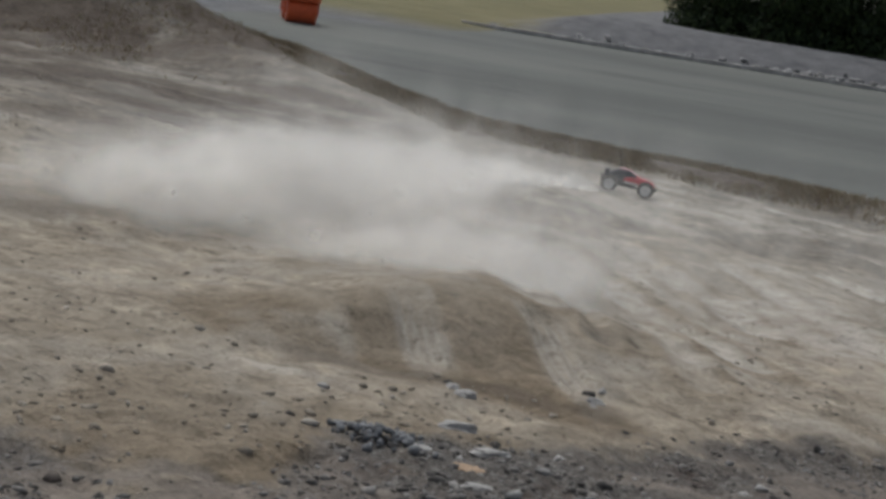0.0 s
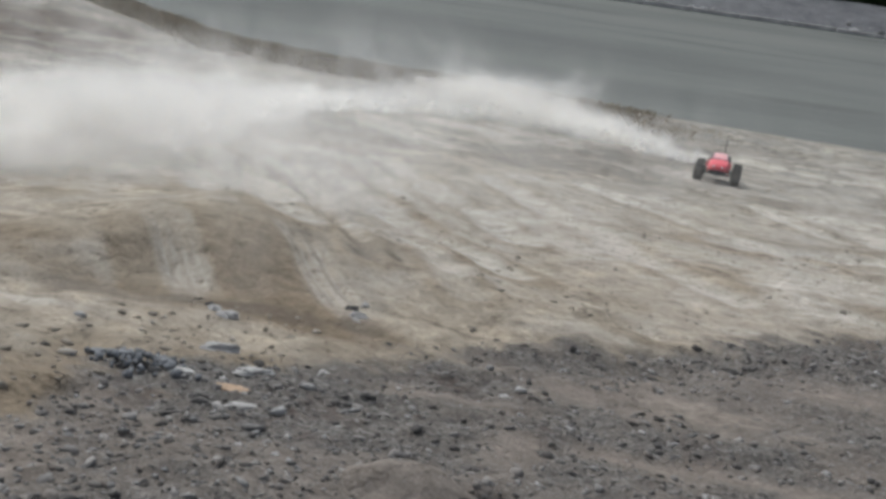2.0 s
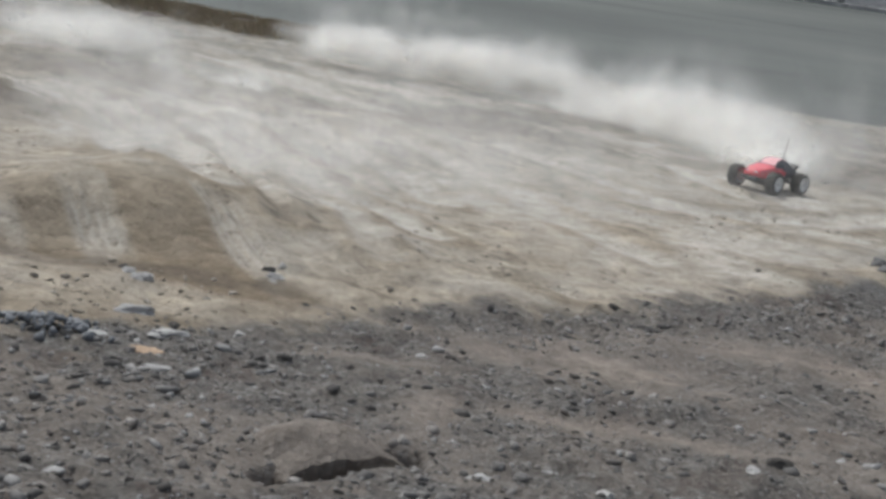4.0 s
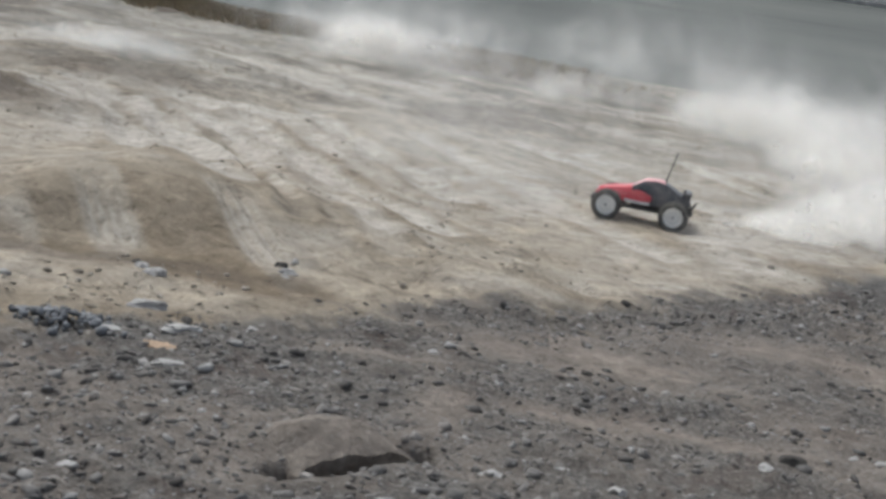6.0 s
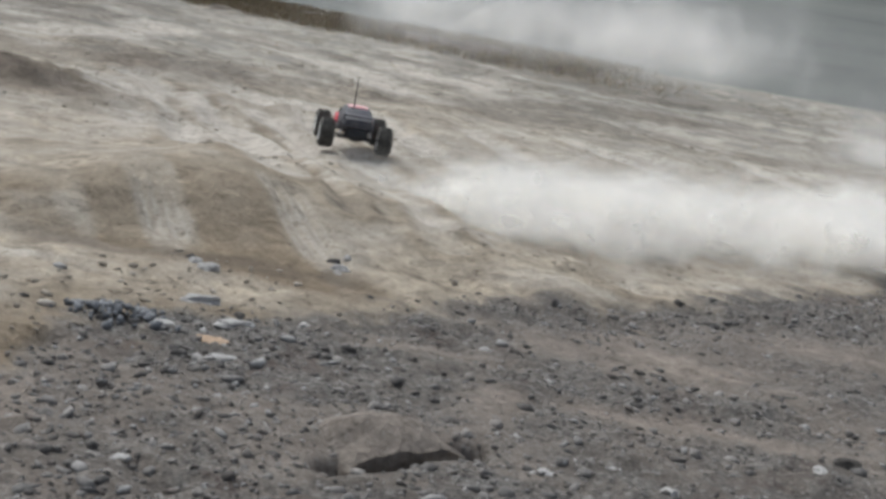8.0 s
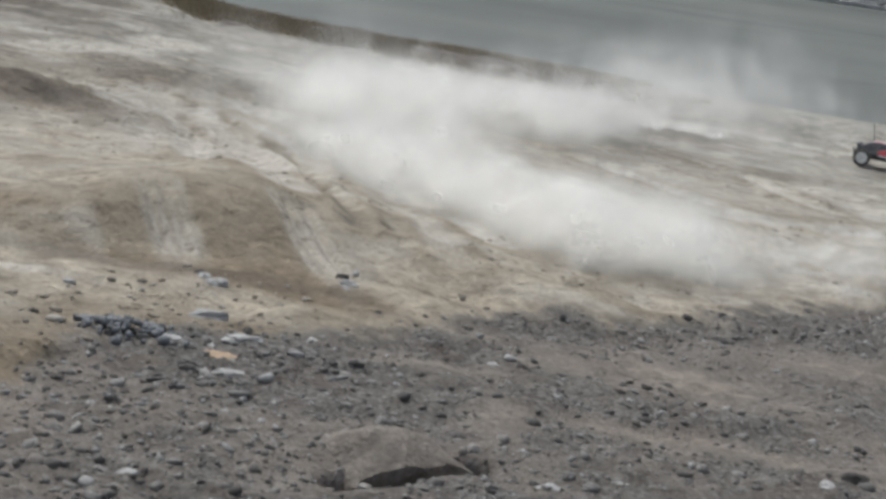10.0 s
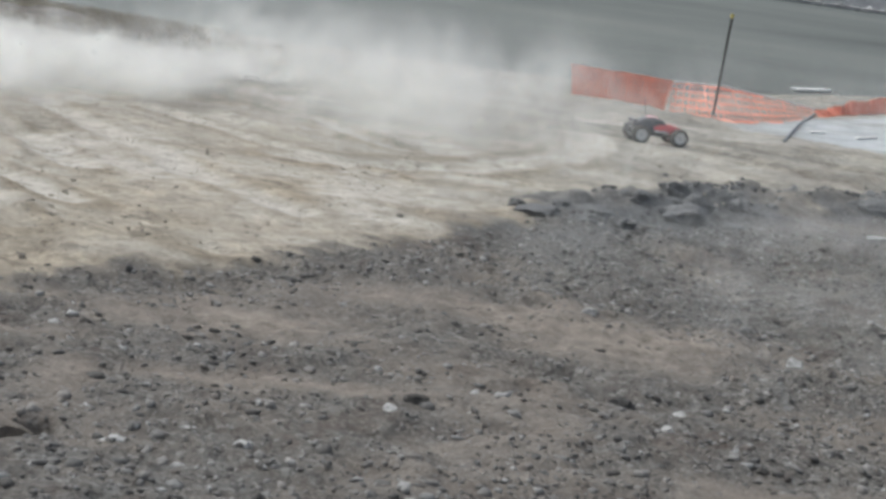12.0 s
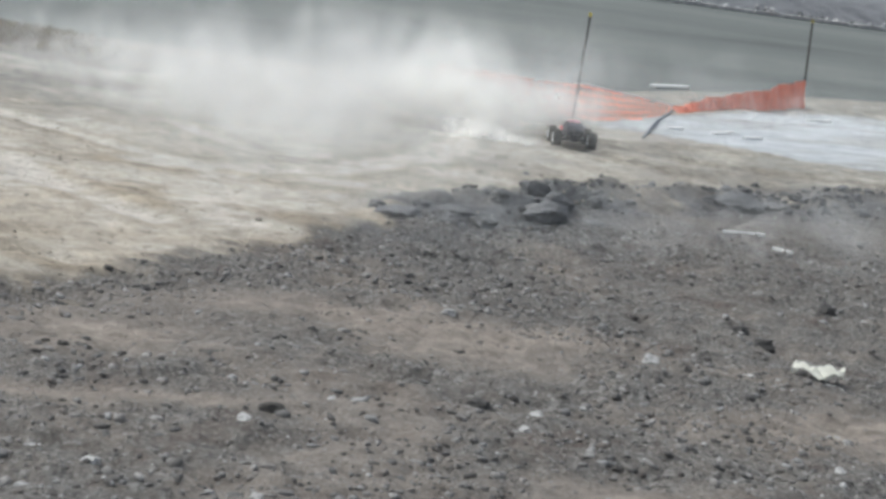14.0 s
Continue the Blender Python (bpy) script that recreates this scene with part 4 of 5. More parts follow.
tagged(scatter_stones("chippings", np.stack([hx, hy], -1), heap_rng.uniform(0.006, 0.018, 110), BLUISH, 0.8, 0.3, 78, hz), "small heap of bluish grey stone chippings", "chippings", kind="stuff")


# ---- the big cracked clod at the camera's side ----
def big_clod():
    """A flat dome whose broken front edge stands over the crack."""
    bm = bmesh.new()
    rows = []
    base = float(ground_z(-0.10 - 0.1, 3.43 + 0.11, False))
    for j in range(26):
        v = max(0.0, (j - 3) / 22) * 0.33
        row = []
        for i in range(41):
            w = i / 20 - 1
            u = w * (0.20 - 0.06 * (v / 0.33) ** 2) + 0.02
            jag = 0.012 * noise.fractal(Vector((u * 18, 2.0, 5.0)), 1.0, 2.0, 3) * (1 if j < 6 else 0)
            x, y = -0.10 + 0.742 * u - 0.671 * (v + 0.008 + jag), 3.43 + 0.671 * u + 0.742 * (v + 0.008 + jag)
            dome = 0.09 * (1 - w ** 4) * (1 - max(0.0, (v - 0.10) / 0.23) ** 2) * (0.44 + 0.56 * min(1.0, v / 0.15) ** 0.8)
            z = float(ground_z(x, y, False)) - 0.03 + dome + 0.010 * noise.fractal(Vector((x * 11, y * 11, 3.0)), 1.0, 2.0, 4)
            if j < 3:
                z -= 0.028 * (3 - j)
            row.append(bm.verts.new((x, y, z - base)))
        rows.append(row)
    for p, q in zip(rows, rows[1:]):
        for i in range(40):
            bm.faces.new((p[i], p[i + 1], q[i + 1], q[i]))
    rim = rows[0] + [r[-1] for r in rows[1:]] + rows[-1][-2::-1] + [r[0] for r in rows[-2:0:-1]]
    low = [bm.verts.new((c.co.x, c.co.y, c.co.z - 0.08)) for c in rim]
    for i in range(len(rim)):
        k = (i + 1) % len(rim)
        bm.faces.new((rim[k], rim[i], low[i], low[k]))
    bmesh.ops.recalc_face_normals(bm, faces=bm.faces)
    ob = part("cracked_clod", bm, EARTH)
    mask(ob.data, "gravel", [1.0] * len(ob.data.vertices))
    mask(ob.data, "tan", [0.7] * len(ob.data.vertices))
    ob.location.z = base
    soften(ob, 50)
    return tagged(ob, "large flat brown clod lifted over a dark crack", "clod")


big_clod()

rng = np.random.default_rng(31)
n = 900
cx = rng.uniform(2.1, 9.0, n)
cy = edge_y(cx) + 0.3 + rng.normal(0, 0.28, n)
ck = rng.uniform(0, 1, n) < smooth(0.35, 0.55, fbm(cx, cy, 0.55, 3, 40)) * smooth(2.8, 3.8, cx)
cr = np.exp(rng.normal(math.log(0.022), 0.55, n)).clip(0.008, 0.04)
crumbs = scatter_stones("soil_crumbs", np.stack([cx, cy], -1)[ck], cr[ck], CLODDY, 0.7, 0.45, 32)
tagged(crumbs, "crumbled dark ashen soil along the low ridge", "soil", kind="stuff")


# ---- crumpled paper ----
def paper():
    bm = bmesh.new()
    bmesh.ops.create_grid(bm, x_segments=14, y_segments=9, size=0.5)
    for v in bm.verts:
        u, w = v.co.x, v.co.y
        n1 = noise.fractal(Vector((u * 3, w * 3, 4)), 1.0, 2.0, 3)
        taper = 1 - 0.75 * max(0, u) ** 1.2
        v.co = Vector((u * 0.21, w * 0.10 * taper + 0.02 * n1, 0.03 + 0.035 * n1 + 0.012 * abs(math.sin(u * 9 + w * 5))))
    ob = part("crumpled_paper", bm, plain("cream_paper", (0.60, 0.58, 0.50), 0.7, vary=0.1))
    mod = ob.modifiers.new("thickness", "SOLIDIFY")
    mod.thickness = 0.003
    ob.matrix_world = pose(3.74, 4.87, place_on(3.74, 4.87) + 0.005, 0, 0, -42)
    return tagged(ob, "crumpled cream paper sack scrap on gravel", "paper")


paper()


# ---- the radio-controlled truck ----
def dusty(name, color, rough, amount):
    """Painted plastic under a patchy film of pale dust, which also paints in lightening by haze."""
    m = Mat(name)
    film = m.ramp(m.noise(22, 5, 0.65), [(0.35, (0.04, 0.04, 0.04)), (0.7, (amount, amount, amount))])
    return m.out(m.mix(film, color, (0.42, 0.39, 0.34)), m.math("ADD", m.math("MULTIPLY", film, 0.9), rough))


RED = dusty("red_shell", (0.72, 0.05, 0.085), 0.22, 0.3)
SHELL_BLACK = dusty("black_shell", (0.026, 0.028, 0.046), 0.3, 0.26)
# red roof shell, paled by a sky reflection mixed into its colour
SHELL_RED_SHEEN = dusty("sheen_red_shell", (0.84, 0.42, 0.44), 0.25, 0.35)
SHELL_WHITE = plain("white_shell", (0.74, 0.70, 0.70), 0.35, vary=0.06)
RIM_WHITE = plain("white_plastic_rim", (0.80, 0.80, 0.78), 0.45, vary=0.08, scale=30)
TYRE = dusty("dusty_tyre", (0.03, 0.029, 0.028), 0.7, 0.3)
ALLOY = plain("grey_alloy", (0.35, 0.35, 0.36), 0.35, 0.9, 0.2)
CHASSIS = plain("black_nylon", (0.03, 0.03, 0.032), 0.6, vary=0.3)

WB, TRACK, WHEEL_R = 0.40, 0.36, 0.0875


def loft(bm, sections):
    """Skin over cross-sections (x, half width low, half width high, z low, z high) with rounded shoulders."""
    rings = []
    for x, wl, wh, zl, zh in sections:
        m = zl + 0.72 * (zh - zl)
        pts = [(-wl, zl), (-wl * 1.02, zl + 0.4 * (zh - zl)), (-(wl + wh) / 2, m), (-wh, zh - 0.004), (-wh * 0.6, zh), (wh * 0.6, zh), (wh, zh - 0.004), ((wl + wh) / 2, m), (wl * 1.02, zl + 0.4 * (zh - zl)), (wl, zl)]
        rings.append([bm.verts.new((x, y, z)) for y, z in pts])
    n = len(rings[0])
    for p, q in zip(rings, rings[1:]):
        for j in range(n):
            bm.faces.new((p[j], p[(j + 1) % n], q[(j + 1) % n], q[j]))
    bm.faces.new(rings[0])
    bm.faces.new(list(reversed(rings[-1])))
    bmesh.ops.recalc_face_normals(bm, faces=bm.faces)
    return bm


def wheel(car, x, y, side):
    hub = new("wheel")
    hub.parent = car
    hub.location = (x, y, WHEEL_R)
    r, w = WHEEL_R, 0.043
    bm = bmesh.new()
    lathe(bm, [(r * 0.66, -w), (r * 0.86, -w * 1.06), (r * 0.955, -w * 0.86), (r * 0.955, w * 0.86), (r * 0.86, w * 1.06), (r * 0.66, w)], 30)
    for k in range(22):
        a = 2 * math.pi * k / 22
        for s in (-1, 1):
            m = pose(0, 0, 0, 0, math.degrees(a) + 5 * s, 0) @ pose(r * 0.965, s * w * 0.42, 0, 18 * s)
            box(bm, (0.011, w * 0.74, 0.010), m)
    soften(part("tyre", bm, TYRE, hub, "black lugged tyre"), 35)
    bm = bmesh.new()
    lathe(bm, [(r * 0.67, -w * 0.98), (r * 0.60, -w * 0.98), (r * 0.55, -w * 0.2), (r * 0.55, w * 0.2), (r * 0.60, w * 0.98), (r * 0.67, w * 0.98)], 30)
    rod(bm, (0, side * w * 0.28, 0), (0, side * w * 0.40, 0), r * 0.56, r * 0.56, 30)
    for k in range(6):
        a = 2 * math.pi * k / 6
        box(bm, (r * 0.5, 0.012, 0.016), pose(0, 0, 0, 0, math.degrees(a)) @ pose(r * 0.32, side * w * 0.55, 0), 0.003)
    rod(bm, (0, side * w * 0.4, 0), (0, side * w * 0.8, 0), r * 0.16, r * 0.13, 12)
    soften(part("rim", bm, RIM_WHITE, hub, "white dished rim"), 35)
    bm = bmesh.new()
    rod(bm, (0, side * w * 0.78, 0), (0, side * w * 0.95, 0), 0.009, 0.009, 6)
    part("wheel_nut", bm, ALLOY, hub)
    return hub


def truck():
    car = tagged(new("toy_truck"), "red and black radio-controlled monster truck with white rims", "toy truck")
    bm = bmesh.new()
    loft(bm, [(0.285, 0.045, 0.035, 0.125, 0.145), (0.27, 0.075, 0.06, 0.115, 0.165), (0.20, 0.095, 0.08, 0.115, 0.185), (0.12, 0.105, 0.088, 0.115, 0.20), (0.075, 0.108, 0.09, 0.115, 0.212)])
    soften(part("hood", bm, RED, car, "glossy red hood and nose"))
    bm = bmesh.new()
    loft(bm, [(0.075, 0.107, 0.088, 0.118, 0.210), (0.01, 0.11, 0.078, 0.118, 0.252), (-0.06, 0.11, 0.074, 0.118, 0.262), (-0.13, 0.108, 0.074, 0.118, 0.252), (-0.19, 0.105, 0.08, 0.125, 0.222)])
    soften(part("cab", bm, SHELL_BLACK, car, "black cab shell"))
    bm = bmesh.new()
    loft(bm, [(0.065, 0.07, 0.062, 0.212, 0.2195), (0.005, 0.064, 0.056, 0.25, 0.2585), (-0.06, 0.062, 0.054, 0.26, 0.2685), (-0.115, 0.058, 0.05, 0.252, 0.2625)])
    soften(part("roof_panel", bm, SHELL_RED_SHEEN, car, "pinkish red roof panel, pale sky sheen in its colour"))
    for s in (-1, 1):
        bm = bmesh.new()
        box(bm, (0.07, 0.006, 0.035), pose(0.0, s * 0.098, 0.215, s * 22, 0, 0), 0.002)
        part("side_window", bm, GLASS_DARK, car, "smoked side window")
        bm = bmesh.new()
        loft(bm, [(0.10, 0.006, 0.006, 0.13, 0.185), (0.02, 0.007, 0.007, 0.13, 0.195), (-0.05, 0.006, 0.006, 0.14, 0.17)])
        ob = part("side_stripe", bm, RED, car, "red side panel")
        ob.location = (0, s * 0.112, 0)
        bm = bmesh.new()
        box(bm, (0.15, 0.006, 0.018), pose(0.03, s * 0.116, 0.124), 0.002)
        part("sill", bm, SHELL_WHITE, car, "white sill strip")
        bm = bmesh.new()
        box(bm, (0.018, 0.03, 0.014), pose(0.272, s * 0.042, 0.152), 0.004)
        part("headlight", bm, SHELL_WHITE, car, "white headlight decal")
    bm = bmesh.new()
    loft(bm, [(-0.19, 0.10, 0.085, 0.13, 0.218), (-0.25, 0.095, 0.085, 0.14, 0.20), (-0.275, 0.085, 0.075, 0.15, 0.185)])
    soften(part("rear_bed", bm, SHELL_BLACK, car, "black rear bed"))
    bm = bmesh.new()
    box(bm, (0.03, 0.20, 0.010), pose(-0.255, 0, 0.222, 0, -14), 0.003)
    for s in (-1, 1):
        box(bm, (0.05, 0.008, 0.035), pose(-0.25, s * 0.096, 0.208), 0.002)
    part("spoiler", bm, SHELL_BLACK, car)
    bm = bmesh.new()
    box(bm, (0.50, 0.105, 0.014), pose(0, 0, 0.078), 0.005)
    box(bm, (0.18, 0.07, 0.05), pose(-0.02, 0, 0.108), 0.008)
    part("chassis", bm, CHASSIS, car)
    bm = bmesh.new()
    box(bm, (0.03, 0.15, 0.035), pose(0.292, 0, 0.098, 0, -20), 0.008)
    part("front_bumper", bm, CHASSIS, car)
    bm = bmesh.new()
    box(bm, (0.025, 0.13, 0.05), pose(-0.285, 0, 0.115, 0, 15), 0.006)
    for s in (-1, 1):
        rod(bm, (-0.285, s * 0.05, 0.12), (-0.31, s * 0.06, 0.165), 0.005)
    part("rear_bumper", bm, CHASSIS, car)
    for x in (-WB / 2, WB / 2):
        bm = bmesh.new()
        rod(bm, (x, -TRACK / 2 + 0.03, WHEEL_R), (x, TRACK / 2 - 0.03, WHEEL_R), 0.006)
        box(bm, (0.06, 0.06, 0.055), pose(x, 0, WHEEL_R), 0.012)
        part("axle", bm, CHASSIS, car)
        bm = bmesh.new()
        box(bm, (0.008, 0.12, 0.07), pose(x * 0.86, 0, 0.15), 0.003)
        part("shock_tower", bm, ALLOY, car)
        for s in (-1, 1):
            bm = bmesh.new()
            for dx in (-0.025, 0.025):
                rod(bm, (x + dx, s * 0.035, 0.075), (x, s * (TRACK / 2 - 0.05), WHEEL_R - 0.015), 0.005, 0.005, 6)
            part("suspension_arm", bm, CHASSIS, car)
            bm = bmesh.new()
            rod(bm, (x * 0.86, s * 0.055, 0.18), (x * 0.93, s * 0.105, 0.085), 0.006, 0.006, 8)
            for k in range(7):
                f = 0.15 + 0.11 * k
                lo = Vector((x * 0.86, s * 0.055, 0.18)).lerp(Vector((x * 0.93, s * 0.105, 0.085)), f)
                hi = lo.lerp(Vector((x * 0.93, s * 0.105, 0.085)), 0.04)
                rod(bm, lo, hi, 0.011, 0.011, 10)
            part("shock_absorber", bm, RED if x > 0 else ALLOY, car)
    bm = bmesh.new()
    rod(bm, (-0.11, 0.03, 0.25), (-0.15, 0.035, 0.45), 0.0045, 0.003, 6)
    part("antenna", bm, CHASSIS, car, "thin upright antenna tube")
    wheels = []
    for x in (-WB / 2, WB / 2):
        for s in (-1, 1):
            wheels.append(wheel(car, x, s * TRACK / 2, s))
    return car, wheels


car, wheels = truck()

# seconds, place and heading (degrees from +x) of the truck: a right-handed lap round the plateau
DRIVE = [
    (0.0, -1.32, 15.62, 3), (0.25, -0.42, 16.25, -14), (0.5, 0.42, 16.42, -36), (1.0, 1.06, 15.94, -55), (1.5, 1.62, 15.20, -78), (2.0, 2.11, 14.10, -100),
    (2.5, 2.42, 13.50, -117), (3.0, 2.62, 12.90, -125), (3.2, 2.66, 12.72, -127), (3.7, 2.78, 12.15, -131), (4.3, 2.92, 10.95, -142), (4.8, 2.66, 9.85, -166),
    (5.3, 2.06, 9.32, -184), (5.5, 1.91, 9.05, -186), (6.0, 1.29, 8.45, -192), (6.5, 0.86, 8.23, -222), (7.0, 0.26, 8.01, -241), (7.5, -0.17, 7.90, -252),
    (7.7, -0.38, 8.13, -254), (8.2, -1.0, 9.6, -264), (8.7, -0.95, 12.0, -285), (9.1, 0.1, 14.2, -320), (9.45, 1.6, 15.3, -355), (9.8, 3.15, 15.45, -374),
    (10.0, 4.05, 15.2, -376), (10.1, 4.3, 14.95, -376), (10.4, 5.0, 14.09, -373), (10.7, 5.53, 13.83, -368), (11.0, 5.72, 13.72, -366), (12.0, 5.84, 13.45, -366), (13.0, 5.93, 13.28, -364),
    (13.3, 6.02, 13.28, -366), (13.7, 6.25, 13.35, -325), (14.0, 6.45, 13.42, -287),
]


def car_pose(x, y, heading):
    c, s = math.cos(radians(heading)), math.sin(radians(heading))

    def gz(a, b):
        return float(ground_z(x + a * c - b * s, y + a * s + b * c, False))

    f, r = (gz(WB / 2, 0.15) + gz(WB / 2, -0.15)) / 2, (gz(-WB / 2, 0.15) + gz(-WB / 2, -0.15)) / 2
    le, ri = (gz(0.2, 0.18) + gz(-0.2, 0.18)) / 2, (gz(0.2, -0.18) + gz(-0.2, -0.18)) / 2
    fx = Vector((c * WB, s * WB, f - r)).normalized()
    ly = Vector((-s * 0.36, c * 0.36, le - ri)).normalized()
    up = fx.cross(ly).normalized()
    m = Matrix((fx, up.cross(fx), up)).transposed().to_4x4()
    return Matrix.Translation((x, y, (f + r) / 2 + 0.008)) @ m


def drive_at(t):
    ts = [d[0] for d in DRIVE]
    return [float(np.interp(t, ts, [d[k] for d in DRIVE])) for k in (1, 2, 3)]


# ---- dust thrown up by the truck: soft wisps in rigid puffs that rise, drift and settle ----
def dust_material():
    m = Mat("airborne_dust")
    grad = m.t.nodes.new("ShaderNodeTexGradient")
    grad.gradient_type = "SPHERICAL"
    m.set(grad.inputs[0], m.node("TexCoord").outputs["UV"])
    soft = m.math("MULTIPLY", grad.outputs["Fac"], m.math("SUBTRACT", 2.0, grad.outputs["Fac"]))
    soft = m.math("MULTIPLY", soft, grad.outputs["Fac"])
    thin = m.math("MULTIPLY", soft, m.attr("thickness"))
    thin = m.math("MULTIPLY", thin, m.ramp(m.noise(3.2, 4, 0.5), [(0.40, (0.06, 0.06, 0.06)), (0.60, (1, 1, 1))]))
    tr = m.node("BsdfTransparent")
    df = m.node("BsdfDiffuse", Color=(0.975, 0.958, 0.92, 1))
    tl = m.node("BsdfTranslucent", Color=(0.975, 0.958, 0.92, 1))
    both = m.node("MixShader", Fac=0.5)
    m.set(both.inputs[1], df.outputs[0])
    m.set(both.inputs[2], tl.outputs[0])
    mixed = m.node("MixShader", Fac=thin)
    m.set(mixed.inputs[1], tr.outputs[0])
    m.set(mixed.inputs[2], both.outputs[0])
    m.t.links.new(mixed.outputs[0], m.t.nodes["Material Output"].inputs["Surface"])
    return m.m


DUST = dust_material()
scene.cycles.transparent_max_bounces = 512


def puff_mesh(count, size, rx, ry, rz, thick, seed):
    """Soft wisps, thickest in their middle, heaped in billows over the ground and thinning outwards and upwards."""
    rng = np.random.default_rng(seed)
    seg = 8
    co, faces, uv, th = [], [], [], []
    for i in range(count):
        p = np.array([rng.normal(0, rx), rng.normal(0, ry), abs(rng.normal(0, rz)) + 0.2 * size])
        q = Vector((rng.normal(0, 0.8), rng.normal(0, 1.2), rng.normal(0, 0.4))).normalized().to_track_quat("Z", "Y")
        s = size * rng.uniform(0.6, 1.4)
        b = len(co)
        co.append(p)
        uv.append((0, 0))
        for k in range(seg):
            a = 2 * math.pi * k / seg
            v = q @ Vector((math.cos(a), math.sin(a), 0))
            co.append(p + np.array(v) * s * np.array([1.15, 1.0, 0.75]))
            uv.append((math.cos(a) * 1.09, math.sin(a) * 1.09))
        faces += [(b, b + 1 + k, b + 1 + (k + 1) % seg) for k in range(seg)]
        th += [thick * rng.uniform(0.4, 1.4)] * (seg + 1)
    me = bpy.data.meshes.new("dust_puff")
    me.from_pydata([tuple(c) for c in co], [], faces)
    lay = me.uv_layers.new(name="wisp")
    idx = np.empty(len(me.loops), np.int32)
    me.loops.foreach_get("vertex_index", idx)
    lay.data.foreach_set("uv", np.array(uv)[idx].ravel())
    mask(me, "thickness", th)
    for f in me.polygons:
        f.use_smooth = False
    me.materials.append(DUST)
    return me


SMALL = [puff_mesh(60, 0.18, 0.15, 0.12, 0.06, 0.40, 200 + i) for i in range(5)]
MID = [puff_mesh(64, 0.30, 0.30, 0.24, 0.08, 0.25, 210 + i) for i in range(6)]
WIDE = [puff_mesh(64, 0.44, 0.38, 0.32, 0.13, 0.20, 220 + i) for i in range(6)]
HAZE = [puff_mesh(26, 0.85, 0.85, 0.65, 0.24, 0.13, 240 + i) for i in range(5)]
VEIL = [puff_mesh(12, 1.0, 1.1, 0.8, 0.15, 0.075, 250 + i) for i in range(4)]
LOW_VEIL = [puff_mesh(20, 0.42, 0.9, 0.6, 0.06, 0.085, 260 + i) for i in range(4)]
WIND = Vector((0.28, 0.0, 0.0))
puffs = []


def puff(meshes, x, y, born, life, turn, top=0.0, early=False, wind=1.0):
    ob = new("dust_puff", random.choice(meshes))
    tagged(ob, "pale drifting cloud of dry dust", "dust", "dust cloud", "stuff")
    puffs.append((ob, x, y, born, life, turn, top, early, wind))


def puff_rows(x, y, born, life, turn, top, early, wind):
    z = float(ground_z(x, y, False))
    deep = -1.9

    def at(age, dz):
        d = WIND * wind * max(age, 0)
        return pose(x + d.x, y + d.y, z + dz, 0, 0, turn + 4 * max(age, 0))

    steps = [(born, deep)] if not early else []
    steps += [(born + 0.22, -0.12), (born + 0.7, top * 0.5), (born + 0.6 * life, top), (born + life, -0.3 * abs(deep)), (born + life + 1.2, deep)]
    rows = [(t, at(t - born, dz)) for t, dz in steps if 0.03 < t < 13.97]

    def between(t):
        ts = [s[0] for s in steps]
        return at(t - born, float(np.interp(t, ts, [s[1] for s in steps])))

    return [(0.0, between(0.0))] + rows + [(14.0, between(14.0))]


random.seed(7)
# dust already in the air from the lap before
for i in range(36):
    f = i / 35
    px, py = np.interp(f, [0, 0.25, 0.5, 0.8, 1], [-3.6, -3.2, -3.1, -2.9, -2.1]), np.interp(f, [0, 0.25, 0.5, 0.8, 1], [7.0, 8.6, 10.6, 13.6, 15.6])
    puff(WIDE if i % 3 == 0 and f < 0.5 else MID if f < 0.72 else SMALL, px + random.gauss(0, 0.16), py + random.gauss(0, 0.25), -2.0 + 1.8 * f, random.uniform(3.6, 5.6), random.uniform(0, 360), -0.06, True, 0.6)
for i in range(8):
    puff(MID, random.uniform(-2.5, -1.5), random.uniform(6.8, 8.0), -2.0, 3.2, random.uniform(0, 360), -0.05, True, 0.6)
for i in range(2):
    puff(HAZE, random.uniform(-3.6, -2.4), random.uniform(8.0, 11.0), -2.5, 7.0, random.uniform(0, 360), 0.0, True, 0.5)
